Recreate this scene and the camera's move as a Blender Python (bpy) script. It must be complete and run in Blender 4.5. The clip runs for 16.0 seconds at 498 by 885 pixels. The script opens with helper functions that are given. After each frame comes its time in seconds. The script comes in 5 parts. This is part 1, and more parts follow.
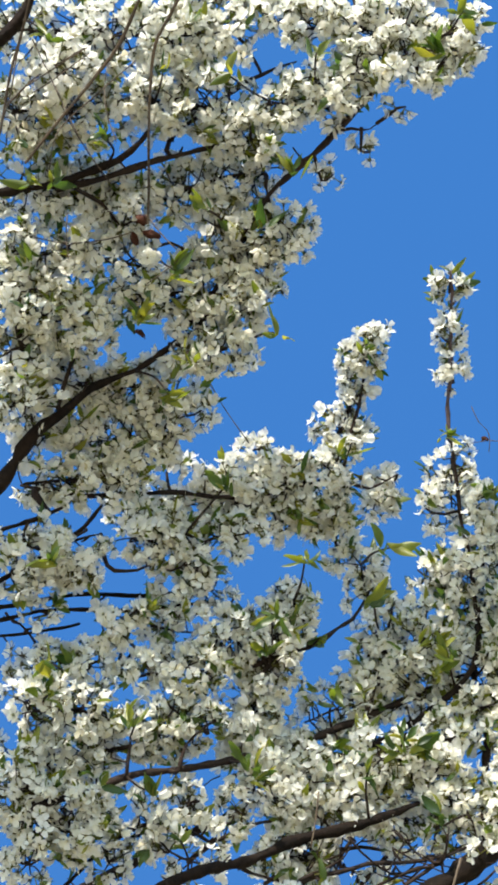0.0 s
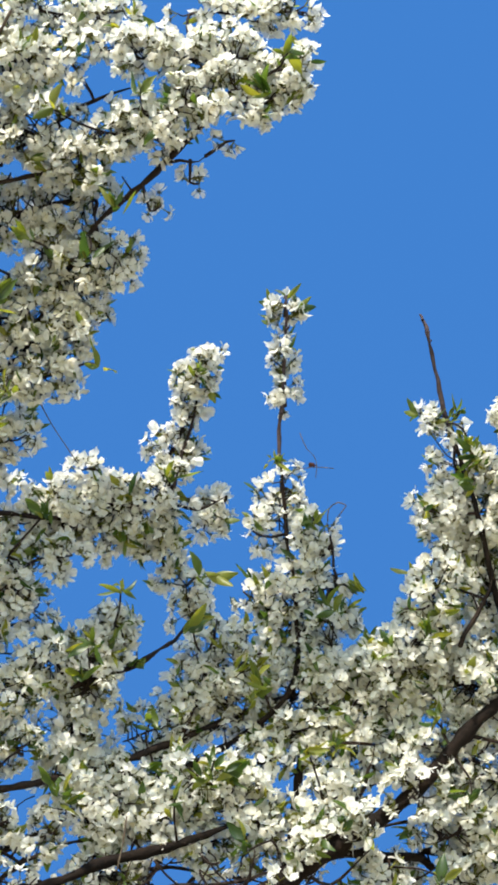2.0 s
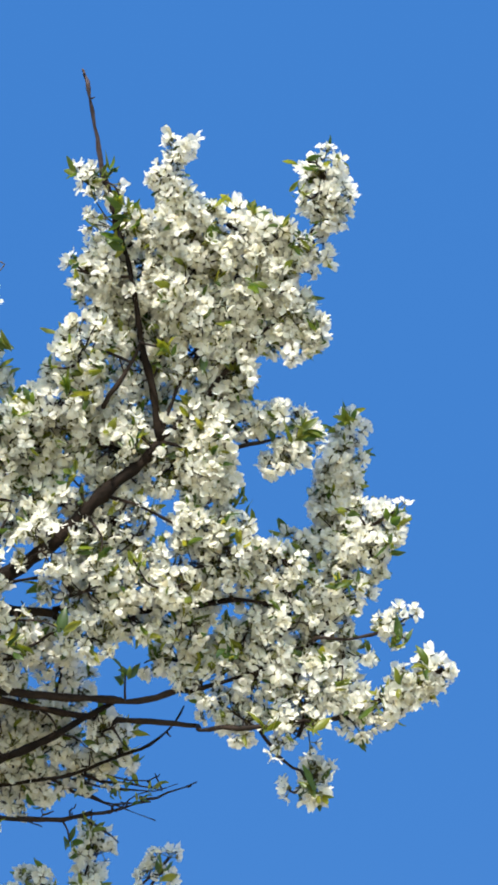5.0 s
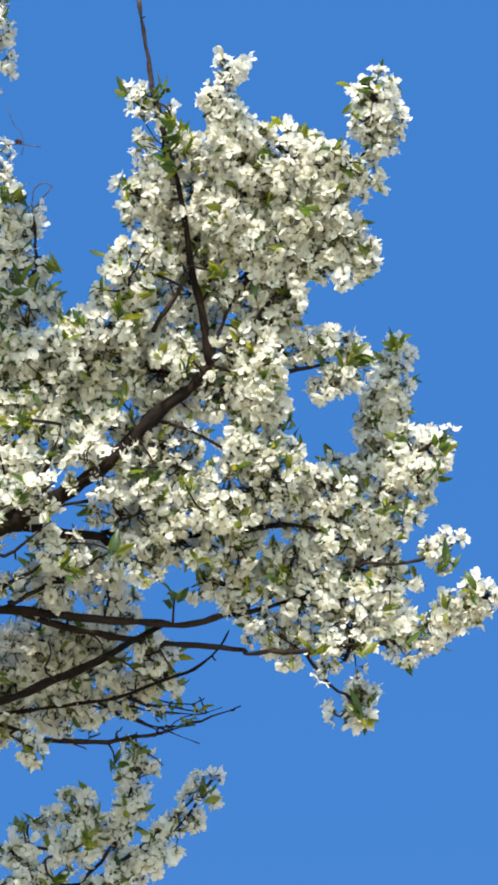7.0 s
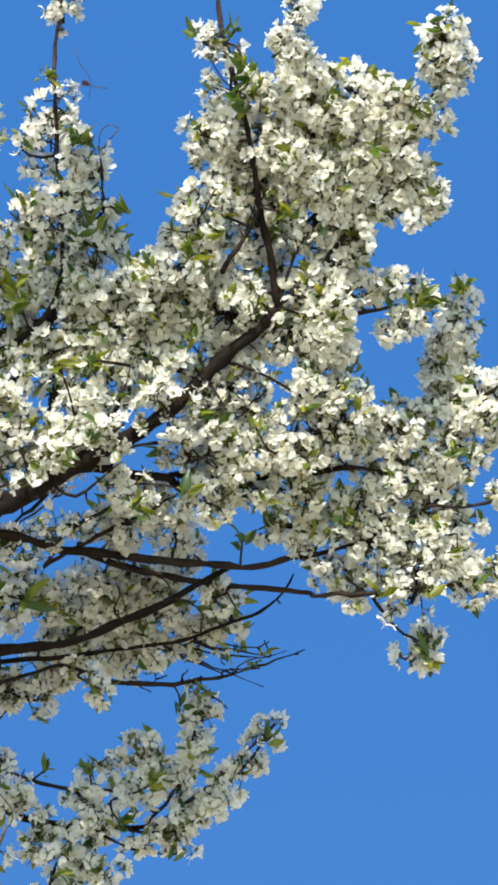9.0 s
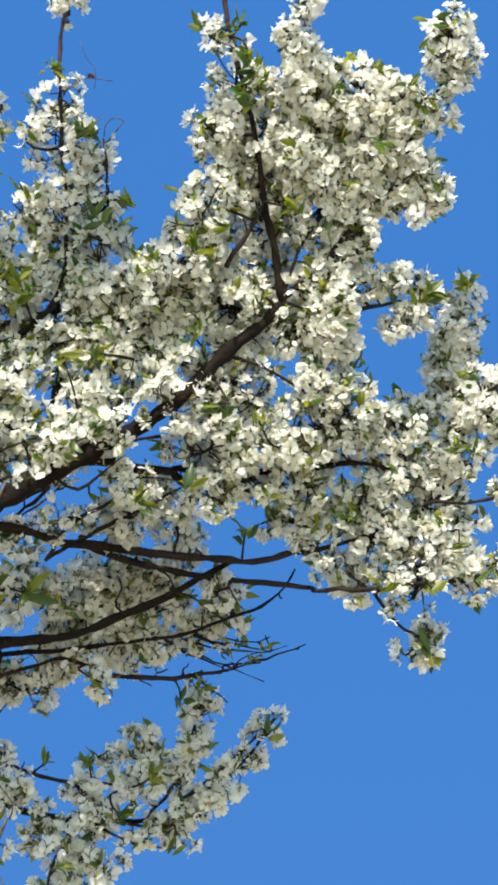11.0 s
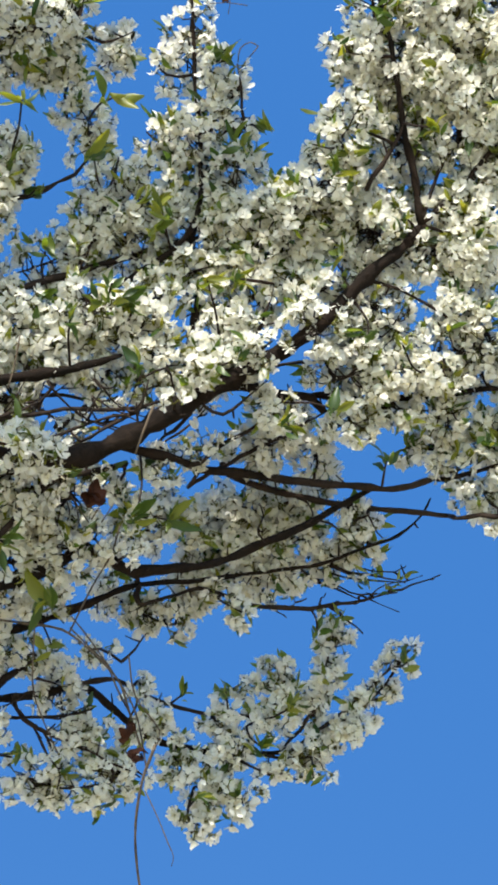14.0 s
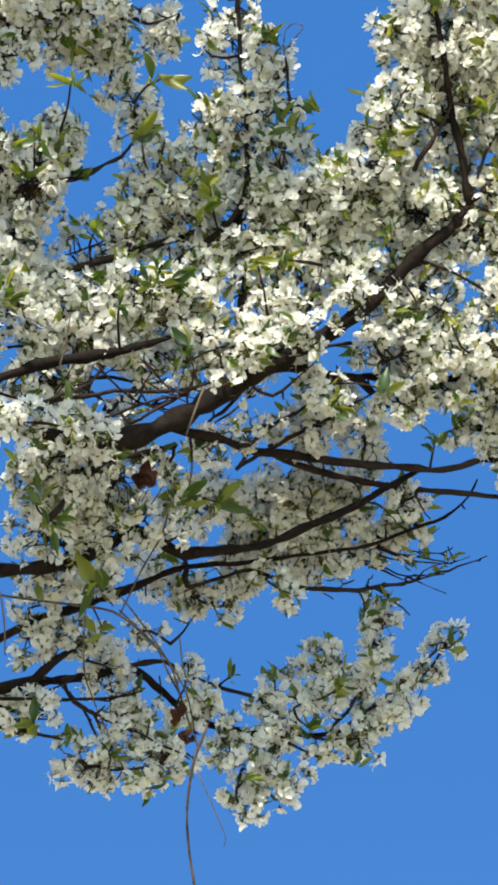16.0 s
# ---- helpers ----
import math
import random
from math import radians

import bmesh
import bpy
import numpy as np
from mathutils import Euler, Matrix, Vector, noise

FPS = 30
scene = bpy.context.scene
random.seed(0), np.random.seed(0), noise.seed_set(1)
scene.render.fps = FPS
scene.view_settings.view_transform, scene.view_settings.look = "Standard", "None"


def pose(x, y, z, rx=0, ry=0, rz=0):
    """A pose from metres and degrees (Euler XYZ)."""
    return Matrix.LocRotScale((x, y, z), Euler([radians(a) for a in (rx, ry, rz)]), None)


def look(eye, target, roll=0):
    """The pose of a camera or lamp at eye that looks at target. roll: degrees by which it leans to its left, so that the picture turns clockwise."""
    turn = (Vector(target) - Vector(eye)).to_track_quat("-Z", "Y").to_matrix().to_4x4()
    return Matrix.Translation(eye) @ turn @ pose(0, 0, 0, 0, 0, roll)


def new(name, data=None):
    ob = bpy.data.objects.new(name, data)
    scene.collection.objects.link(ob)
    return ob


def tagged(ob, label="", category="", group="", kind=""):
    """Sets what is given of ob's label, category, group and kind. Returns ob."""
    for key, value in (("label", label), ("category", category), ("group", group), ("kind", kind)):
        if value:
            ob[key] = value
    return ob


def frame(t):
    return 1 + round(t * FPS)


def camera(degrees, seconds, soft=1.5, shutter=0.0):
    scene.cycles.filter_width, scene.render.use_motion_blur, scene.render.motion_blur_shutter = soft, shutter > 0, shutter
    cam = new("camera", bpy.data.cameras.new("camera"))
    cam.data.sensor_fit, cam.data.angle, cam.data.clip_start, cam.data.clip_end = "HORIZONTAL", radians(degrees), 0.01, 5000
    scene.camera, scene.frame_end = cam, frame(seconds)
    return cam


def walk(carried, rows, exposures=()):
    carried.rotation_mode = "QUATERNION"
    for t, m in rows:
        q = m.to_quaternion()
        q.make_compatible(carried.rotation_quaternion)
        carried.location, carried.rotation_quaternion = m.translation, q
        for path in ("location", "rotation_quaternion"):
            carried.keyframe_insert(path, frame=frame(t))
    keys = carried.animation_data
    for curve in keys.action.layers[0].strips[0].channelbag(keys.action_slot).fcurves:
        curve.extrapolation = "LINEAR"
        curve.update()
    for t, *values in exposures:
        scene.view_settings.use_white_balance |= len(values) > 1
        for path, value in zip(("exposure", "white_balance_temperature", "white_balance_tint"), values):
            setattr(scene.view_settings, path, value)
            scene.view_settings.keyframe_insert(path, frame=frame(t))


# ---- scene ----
cam = camera(18.0, 16.0, soft=3.3)
PATH = [
    (0, (-0.2092, 0.0019, 1.6151), (-0.3935, 1.5335, 2.8880), 0.28),
    (0.5, (-0.1758, -0.0020, 1.6274), (-0.3548, 1.5401, 2.8883), 0.28),
    (1, (-0.1504, -0.0123, 1.6364), (-0.3124, 1.5397, 2.8874), 0.18),
    (1.5, (-0.1143, -0.0489, 1.6694), (-0.2530, 1.5294, 2.8899), -0.06),
    (2, (-0.0665, -0.0773, 1.6984), (-0.1759, 1.5201, 2.8969), 0.04),
    (2.5, (0.0011, -0.0799, 1.7109), (-0.0591, 1.5307, 2.8950), -0.03),
    (3, (0.0753, -0.0750, 1.7061), (0.0626, 1.5385, 2.8879), -0.27),
    (3.5, (0.1300, -0.0741, 1.6942), (0.1488, 1.5660, 2.8386), -0.35),
    (4, (0.1790, -0.0415, 1.6655), (0.2129, 1.6323, 2.7597), -0.32),
    (4.2, (0.1869, -0.0307, 1.6524), (0.2303, 1.6513, 2.7336), -0.35),
    (6.3, (0.1554, 0.0147, 1.6105), (0.2331, 1.7556, 2.5919), -0.44),
    (6.5, (0.1446, 0.0117, 1.6110), (0.2234, 1.7553, 2.5875), -0.42),
    (7, (0.1093, 0.0134, 1.6065), (0.1958, 1.7605, 2.5761), -0.39),
    (7.5, (0.0844, 0.0255, 1.5904), (0.1740, 1.7724, 2.5601), -0.43),
    (8, (0.0612, 0.0318, 1.5852), (0.1492, 1.7869, 2.5400), -0.44),
    (8.5, (0.0482, 0.0453, 1.5625), (0.1269, 1.7961, 2.5262), -0.41),
    (9, (0.0422, 0.0340, 1.5744), (0.1138, 1.7985, 2.5133), -0.09),
    (11.5, (0.0258, 0.0383, 1.5708), (0.1041, 1.8046, 2.5057), 0.29),
    (12, (0.0062, 0.0490, 1.5594), (0.0828, 1.8078, 2.5085), 0.22),
    (12.5, (-0.0218, 0.0669, 1.5378), (0.0327, 1.8200, 2.4988), 0.47),
    (13, (-0.0278, 0.0835, 1.5193), (-0.0054, 1.8473, 2.4618), 0.58),
    (13.5, (-0.0601, 0.0821, 1.5219), (-0.0359, 1.8551, 2.4470), 0.47),
    (14, (-0.0935, 0.0816, 1.5222), (-0.0585, 1.8619, 2.4329), 0.34),
    (14.5, (-0.1102, 0.0865, 1.5169), (-0.0772, 1.8696, 2.4221), 0.19),
    (15, (-0.1182, 0.1033, 1.4881), (-0.0905, 1.8742, 2.4171), 0.17),
    (15.5, (-0.1245, 0.0851, 1.5163), (-0.1021, 1.8757, 2.4070), 0.20),
    (16, (-0.1333, 0.0872, 1.5140), (-0.1173, 1.8739, 2.4125), 0.34),
]
walk(cam, [(t, look(eye, target, roll)) for t, eye, target, roll in PATH], exposures=[(0, 1.62)])

# ---- sky and sun ----
SUN_EL, SUN_AZ = radians(42), radians(191)
world = bpy.data.worlds.new("sky")
scene.world = world
world.use_nodes = True
wn = world.node_tree
sky = wn.nodes.new("ShaderNodeTexSky")
sky.sky_type = "NISHITA"
sky.sun_disc = False
sky.sun_elevation, sky.sun_rotation = SUN_EL, SUN_AZ
sky.altitude, sky.air_density, sky.dust_density, sky.ozone_density = 300, 1.0, 0.3, 2.5
background = wn.nodes["Background"]
background.inputs["Strength"].default_value = 1.0
deep = wn.nodes.new("ShaderNodeMix")
deep.data_type = "RGBA"
deep.inputs[7].default_value = (0.0165, 0.0714, 0.2075, 1)
strength = wn.nodes.new("ShaderNodeMix")
strength.data_type, strength.blend_type = "RGBA", "MULTIPLY"
strength.inputs[0].default_value = 1
strength.inputs[7].default_value = (0.158, 0.150, 0.126, 1)
wn.links.new(sky.outputs[0], strength.inputs[6])
wn.links.new(strength.outputs[2], deep.inputs[6])
wn.links.new(deep.outputs[2], background.inputs["Color"])
# deep blue away from the sun, paler and brighter towards it
toward = Vector((math.sin(SUN_AZ) * math.cos(SUN_EL), math.cos(SUN_AZ) * math.cos(SUN_EL), math.sin(SUN_EL)))
where = wn.nodes.new("ShaderNodeTexCoord")
nearness = wn.nodes.new("ShaderNodeVectorMath")
nearness.operation = "DOT_PRODUCT"
nearness.inputs[1].default_value = toward
wn.links.new(where.outputs["Generated"], nearness.inputs[0])
fade = wn.nodes.new("ShaderNodeMapRange")
fade.interpolation_type = "SMOOTHSTEP"
for k, value in enumerate((0.34, 0.74, 0.986, 0.10)):
    fade.inputs[k + 1].default_value = value
wn.links.new(nearness.outputs["Value"], fade.inputs[0])
wn.links.new(fade.outputs[0], deep.inputs[0])

lamp = bpy.data.lights.new("sun", "SUN")
lamp.energy, lamp.angle, lamp.color = 2.55, radians(0.5), (1.0, 0.943, 0.835)
sun = new("sun", lamp)
sun.matrix_world = look(toward * 30, (0, 0, 0))


# ---- materials ----
def material(name, build):
    m = bpy.data.materials.new(name)
    m.use_nodes = True
    t = m.node_tree
    t.nodes.clear()
    end = t.nodes.new("ShaderNodeOutputMaterial")
    t.links.new(build(t), end.inputs["Surface"])
    return m


def node(t, kind, **values):
    n = t.nodes.new("ShaderNode" + kind)
    for key, value in values.items():
        n.inputs[key.replace("_", " ")].default_value = value
    return n


def ramp(t, source, *stops):
    n = t.nodes.new("ShaderNodeValToRGB")
    while len(n.color_ramp.elements) < len(stops):
        n.color_ramp.elements.new(0.5)
    for e, (at, colour) in zip(n.color_ramp.elements, stops):
        e.position, e.color = at, (*colour, 1)
    t.links.new(source, n.inputs["Fac"])
    return n.outputs["Color"]


def thin(t, colour, through_colour, share, rough=0.5, gloss=0.3):
    """A thin living sheet: some light is thrown back, some passes."""
    front = node(t, "BsdfPrincipled", Roughness=rough)
    front.inputs["Specular IOR Level"].default_value = gloss
    back = node(t, "BsdfTranslucent")
    t.links.new(colour, front.inputs["Base Color"])
    t.links.new(through_colour, back.inputs["Color"])
    mix = node(t, "MixShader", Fac=share)
    t.links.new(front.outputs[0], mix.inputs[1])
    t.links.new(back.outputs[0], mix.inputs[2])
    return mix.outputs[0], front


def petal_build(t):
    geo = t.nodes.new("ShaderNodeNewGeometry")
    info = t.nodes.new("ShaderNodeObjectInfo")
    both = node(t, "Math")
    t.links.new(geo.outputs["Random Per Island"], both.inputs[0])
    t.links.new(info.outputs["Random"], both.inputs[1])
    part_of = t.nodes.new("ShaderNodeMath")
    part_of.operation = "FRACT"
    t.links.new(both.outputs[0], part_of.inputs[0])
    tone = ramp(t, part_of.outputs[0], (0.0, (0.87, 0.86, 0.80)), (0.6, (0.91, 0.90, 0.84)), (0.95, (0.88, 0.86, 0.73)), (1.0, (0.72, 0.66, 0.48)))
    shader, front = thin(t, tone, tone, 0.57, 0.55, 0.25)
    veins = node(t, "TexNoise", Scale=900.0, Detail=2.0)
    bump = node(t, "Bump", Strength=0.15, Distance=0.0006)
    t.links.new(veins.outputs[0], bump.inputs["Height"])
    t.links.new(bump.outputs[0], front.inputs["Normal"])
    return shader


def leaf_build(t):
    geo = t.nodes.new("ShaderNodeNewGeometry")
    info = t.nodes.new("ShaderNodeObjectInfo")
    both = node(t, "Math")
    t.links.new(geo.outputs["Random Per Island"], both.inputs[0])
    t.links.new(info.outputs["Random"], both.inputs[1])
    pick = t.nodes.new("ShaderNodeMath")
    pick.operation = "FRACT"
    t.links.new(both.outputs[0], pick.inputs[0])
    tone = ramp(t, pick.outputs[0], (0.0, (0.022, 0.048, 0.012)), (0.35, (0.045, 0.078, 0.012)), (0.65, (0.095, 0.12, 0.016)), (1.0, (0.16, 0.17, 0.024)))
    glow = ramp(t, pick.outputs[0], (0.0, (0.09, 0.19, 0.02)), (0.35, (0.20, 0.30, 0.02)), (0.65, (0.40, 0.43, 0.02)), (1.0, (0.60, 0.56, 0.04)))
    shader, front = thin(t, tone, glow, 0.42, 0.38, 0.5)
    veins = node(t, "TexNoise", Scale=400.0, Detail=3.0)
    bump = node(t, "Bump", Strength=0.3, Distance=0.0008)
    t.links.new(veins.outputs[0], bump.inputs["Height"])
    t.links.new(bump.outputs[0], front.inputs["Normal"])
    return shader


def plain_build(a, b, scale, rough, relief):
    def build(t):
        where = t.nodes.new("ShaderNodeTexCoord")
        grain = node(t, "TexNoise", Scale=scale, Detail=6.0, Roughness=0.65)
        patch = node(t, "TexNoise", Scale=scale / 9, Detail=2.0)
        for n in (grain, patch):
            t.links.new(where.outputs["Object"], n.inputs["Vector"])
        add = node(t, "Math")
        t.links.new(grain.outputs[0], add.inputs[0])
        t.links.new(patch.outputs[0], add.inputs[1])
        half = node(t, "Math")
        half.operation = "MULTIPLY"
        half.inputs[1].default_value = 0.5
        t.links.new(add.outputs[0], half.inputs[0])
        skin = node(t, "BsdfPrincipled", Roughness=rough)
        skin.inputs["Specular IOR Level"].default_value = 0.15
        t.links.new(ramp(t, half.outputs[0], (0.38, a), (0.64, b)), skin.inputs["Base Color"])
        bump = node(t, "Bump", Strength=0.7, Distance=relief)
        t.links.new(grain.outputs[0], bump.inputs["Height"])
        t.links.new(bump.outputs[0], skin.inputs["Normal"])
        return skin.outputs[0]
    return build


PETAL = material("petal", petal_build)
LEAF = material("leaf", leaf_build)
BARK = material("bark", plain_build((0.004, 0.0026, 0.0018), (0.021, 0.0125, 0.008), 150, 0.85, 0.0045))
# twig bark darkened: the shade among the blossoms is put into its colour
SHADED_TWIG = material("shaded_twig_bark", plain_build((0.008, 0.0052, 0.004), (0.036, 0.022, 0.0155), 260, 0.7, 0.0010))
# lilac-grey young bark, with the sun on it put into the colour
LIT_SHOOT = material("lit_shoot_bark", plain_build((0.030, 0.020, 0.020), (0.10, 0.072, 0.076), 200, 0.6, 0.0012))
GREEN = material("calyx_green", plain_build((0.10, 0.11, 0.02), (0.20, 0.20, 0.05), 500, 0.6, 0.0003))
CALYX = material("calyx_red", plain_build((0.055, 0.045, 0.014), (0.13, 0.125, 0.028), 500, 0.6, 0.0003))
STAMEN = material("stamen", plain_build((0.55, 0.50, 0.25), (0.72, 0.66, 0.38), 500, 0.6, 0.0002))
STRAW = material("dry_stem", plain_build((0.030, 0.024, 0.020), (0.15, 0.112, 0.08), 240, 0.75, 0.0010))
DEAD = material("dead_leaf", plain_build((0.026, 0.010, 0.006), (0.085, 0.030, 0.017), 160, 0.75, 0.0015))
# made-up pale ground colour that bounces warm fill light into the tree
BOUNCE_GROUND = material("bounce_ground", plain_build((0.27, 0.23, 0.14), (0.50, 0.44, 0.30), 12, 0.9, 0.02))


# ---- helpers for meshes ----
def mesh_from(name, verts, faces, slots, index=None, smooth=True):
    me = bpy.data.meshes.new(name)
    me.from_pydata([tuple(v) for v in verts], [], faces)
    for s in slots:
        me.materials.append(s)
    if index is not None:
        me.polygons.foreach_set("material_index", np.asarray(index, np.int32))
    me.polygons.foreach_set("use_smooth", [smooth] * len(me.polygons))
    me.update()
    return me


def joined(name, templates, placed, slots):
    """One mesh of many copies: placed holds (template, 4x4 matrix)."""
    vs, loops, totals, mats, base = [], [], [], [], 0
    by = {}
    for k, m in placed:
        by.setdefault(k, []).append(m)
    for k, ms in by.items():
        verts, faces, index = templates[k]
        v = np.asarray(verts)
        mm = np.array([[list(r) for r in m] for m in ms])
        out = np.einsum("nij,vj->nvi", mm[:, :3, :3], v) + mm[:, None, :3, 3]
        flat = np.array([i for fc in faces for i in fc])
        tot = np.array([len(fc) for fc in faces])
        vs.append(out.reshape(-1, 3))
        loops.append((flat[None] + (base + np.arange(len(ms)) * len(v))[:, None]).ravel())
        totals.append(np.tile(tot, len(ms)))
        mats.append(np.tile(np.asarray(index), len(ms)))
        base += len(ms) * len(v)
    vs, loops, totals, mats = (np.concatenate(x) for x in (vs, loops, totals, mats))
    me = bpy.data.meshes.new(name)
    me.vertices.add(len(vs))
    me.vertices.foreach_set("co", vs.astype(np.float32).ravel())
    me.loops.add(len(loops))
    me.loops.foreach_set("vertex_index", loops.astype(np.int32))
    me.polygons.add(len(totals))
    me.polygons.foreach_set("loop_start", np.concatenate([[0], np.cumsum(totals)[:-1]]).astype(np.int32))
    me.polygons.foreach_set("loop_total", totals.astype(np.int32))
    for s in slots:
        me.materials.append(s)
    me.polygons.foreach_set("material_index", mats.astype(np.int32))
    me.polygons.foreach_set("use_smooth", np.ones(len(totals), bool))
    me.update(calc_edges=True)
    return me


def glide(points, step):
    """Catmull-Rom through points (any width of row), one sample about every step metres."""
    p = np.asarray(points, float)
    p = np.vstack([2 * p[0] - p[1], p, 2 * p[-1] - p[-2]])
    out = []
    for a, b, c, d in zip(p, p[1:], p[2:], p[3:]):
        n = max(2, int(np.linalg.norm((c - b)[:3]) / step))
        for s in np.arange(n) / n:
            out.append(0.5 * (2 * b + (c - a) * s + (2 * a - 5 * b + 4 * c - d) * s**2 + (3 * b - a - 3 * c + d) * s**3))
    out.append(p[-2])
    return np.array(out)


def tube(line, radii, sides, rng, rough=0.0):
    """Verts and faces of a bent, tapered, slightly knobbly stem with closed ends."""
    line = np.asarray(line, float)
    along = np.gradient(line, axis=0)
    along /= np.linalg.norm(along, axis=1, keepdims=True) + 1e-12
    side = np.cross(along[0], (0.3, 0.5, 0.81))
    verts, faces = [], []
    turn = np.linspace(0, 2 * np.pi, sides, endpoint=False)
    for k, (p, a, r) in enumerate(zip(line, along, radii)):
        side = side - a * (side @ a)
        side /= np.linalg.norm(side) + 1e-12
        up = np.cross(a, side)
        rr = r * (1 + rough * rng.normal(size=sides) * 0.5 + rough * rng.normal())
        verts += list(p + (np.cos(turn) * rr)[:, None] * side + (np.sin(turn) * rr)[:, None] * up)
        if k:
            o = (k - 1) * sides
            faces += [(o + i, o + (i + 1) % sides, o + sides + (i + 1) % sides, o + sides + i) for i in range(sides)]
    n = len(verts)
    verts += [line[0] - along[0] * radii[0] * 0.5, line[-1] + along[-1] * radii[-1]]
    faces += [(i, n, (i + 1) % sides) for i in range(sides)]
    o = n - sides
    faces += [(o + i, o + (i + 1) % sides, n + 1) for i in range(sides)]
    return verts, faces


def part(name, me, parent, label=""):
    ob = new(name, me)
    ob.parent = parent
    return tagged(ob, label) if label else ob


# ---- flower, bud and leaf shapes ----
def flower_shape(seed, opened, length):
    """A five-petalled blossom on its stalk; the stalk starts at the origin and runs up z. Slots: petal, calyx, stalk, stamen."""
    r = np.random.default_rng(seed)
    v, f, m = [], [], []
    size = 0.0093
    for k in range(5):
        a = k * 2 * np.pi / 5 + r.normal() * 0.12
        cup = opened + r.normal() * 0.22
        tip, twist, roll = 1 + r.normal() * 0.10, r.normal() * 0.45, r.normal() * 0.20
        broad = r.uniform(0.85, 1.12)
        o = len(v)
        for j, s in enumerate((0.0, 0.40, 0.80, 1.0)):
            wide = (0.07, 0.33, 0.43, 0.19)[j] * size * broad
            for i in (-1, 0, 1) if j else (0,):
                d = 0.0010 + size * tip * s * (1.0 if i == 0 or j < 3 else 1.02) - (0.0006 if (j == 3 and i == 0) else 0)
                side = i * wide
                z = size * (cup * s**1.3 * 0.85 + 0.24 * (i * wide / size / 0.5) ** 2 + twist * i * s * 0.3 - roll * s**3)
                shrink = 1 - 0.35 * max(cup, 0) * s
                x, y = d * shrink, side
                v.append((x * np.cos(a) - y * np.sin(a), x * np.sin(a) + y * np.cos(a), length + z))
        f += [(o, o + 1, o + 2), (o, o + 2, o + 3)]
        m += [0, 0]
        for j in range(2):
            for i in range(2):
                p = o + 1 + 3 * j + i
                f.append((p, p + 3, p + 4, p + 1))
                m.append(0)
    # calyx cup and five small sepals bent back
    o = len(v)
    for z, w in ((length - 0.0038, 0.0007), (length + 0.0003, 0.0017)):
        for k in range(4):
            a = (k + 0.5) * 2 * np.pi / 4
            v.append((w * np.cos(a), w * np.sin(a), z))
    for k in range(4):
        f.append((o + k, o + (k + 1) % 4, o + 4 + (k + 1) % 4, o + 4 + k))
        m.append(1)
    for k in range(5):
        a = (k + 0.5) * 2 * np.pi / 5
        n = len(v)
        c, s = np.cos(a), np.sin(a)
        for d, w, z in ((0.0013, 0.0013, -0.0002), (0.0013, -0.0013, -0.0002), (0.0056, 0.0, -0.0012)):
            v.append((d * c - w * s, d * s + w * c, length - 0.0005 + z))
        f.append((n, n + 1, n + 2))
        m.append(1)
    # stalk
    o = len(v)
    for z, w in ((0, 0.0006), (length - 0.0036, 0.0007)):
        for k in range(3):
            a = k * 2 * np.pi / 3
            v.append((w * np.cos(a), w * np.sin(a), z))
    for k in range(3):
        f.append((o + k, o + (k + 1) % 3, o + 3 + (k + 1) % 3, o + 3 + k))
        m.append(2)
    # stamens with anthers
    if opened < 1.0:
        for k in range(3):
            a, lean, tall = r.uniform(0, 6.28), r.uniform(0.15, 0.75), r.uniform(0.0040, 0.0064)
            e = np.array([np.cos(a) * np.sin(lean), np.sin(a) * np.sin(lean), np.cos(lean)]) * tall + (0, 0, length)
            n = len(v)
            s = np.array([-np.sin(a), np.cos(a), 0]) * 0.00022
            v += [tuple((0, 0, length) + s), tuple((0, 0, length) - s), tuple(e)]
            f.append((n, n + 1, n + 2))
            m.append(3)
            n = len(v)
            q = 0.0007
            v += [tuple(e + (0, 0, q)), tuple(e + (q, 0, -q * 0.6)), tuple(e + (-q * 0.5, q * 0.9, -q * 0.6)), tuple(e + (-q * 0.5, -q * 0.9, -q * 0.6))]
            f += [(n, n + 1, n + 2), (n, n + 2, n + 3), (n, n + 3, n + 1)]
            m += [3] * 3
    return v, f, m


def leaf_shape(seed, long=0.034, wide=0.0054):
    """A pointed young leaf, folded along its rib and arched, starting at the origin and running up z."""
    r = np.random.default_rng(seed)
    arch, fold, twist = r.uniform(-0.3, 2.1), r.uniform(0.35, 0.9), r.normal() * 0.7
    v, f = [], []
    angle, p = 0.0, np.zeros(3)
    steps = 7
    for j in range(steps):
        s = j / (steps - 1)
        w = wide * (np.sin(np.pi * (0.06 + 0.90 * s**0.85)) ** 1.1 if j else 0.15) + 0.0002
        if j:
            angle += arch / (steps - 1)
            p = p + np.array([np.sin(angle), 0, np.cos(angle)]) * long / (steps - 1)
        n = np.array([np.cos(angle), 0, -np.sin(angle)])
        side = np.array([0, np.cos(twist * s), 0]) + n * np.sin(twist * s)
        for i in (-1, 0, 1):
            v.append(tuple(p + side * i * w - n * abs(i) * w * fold * -1 + side * r.normal() * 0.0003))
        if j:
            o = 3 * (j - 1)
            f += [(o, o + 1, o + 4, o + 3), (o + 1, o + 2, o + 5, o + 4)]
    return v, f, [0] * len(f)


FLOWERS = [flower_shape(s, o, l) for s, (o, l) in enumerate([(0.25, 0.012), (0.5, 0.014), (0.1, 0.010), (0.65, 0.013), (0.35, 0.016), (0.9, 0.012), (-0.1, 0.013), (0.55, 0.010), (0.3, 0.015), (1.25, 0.011)])]
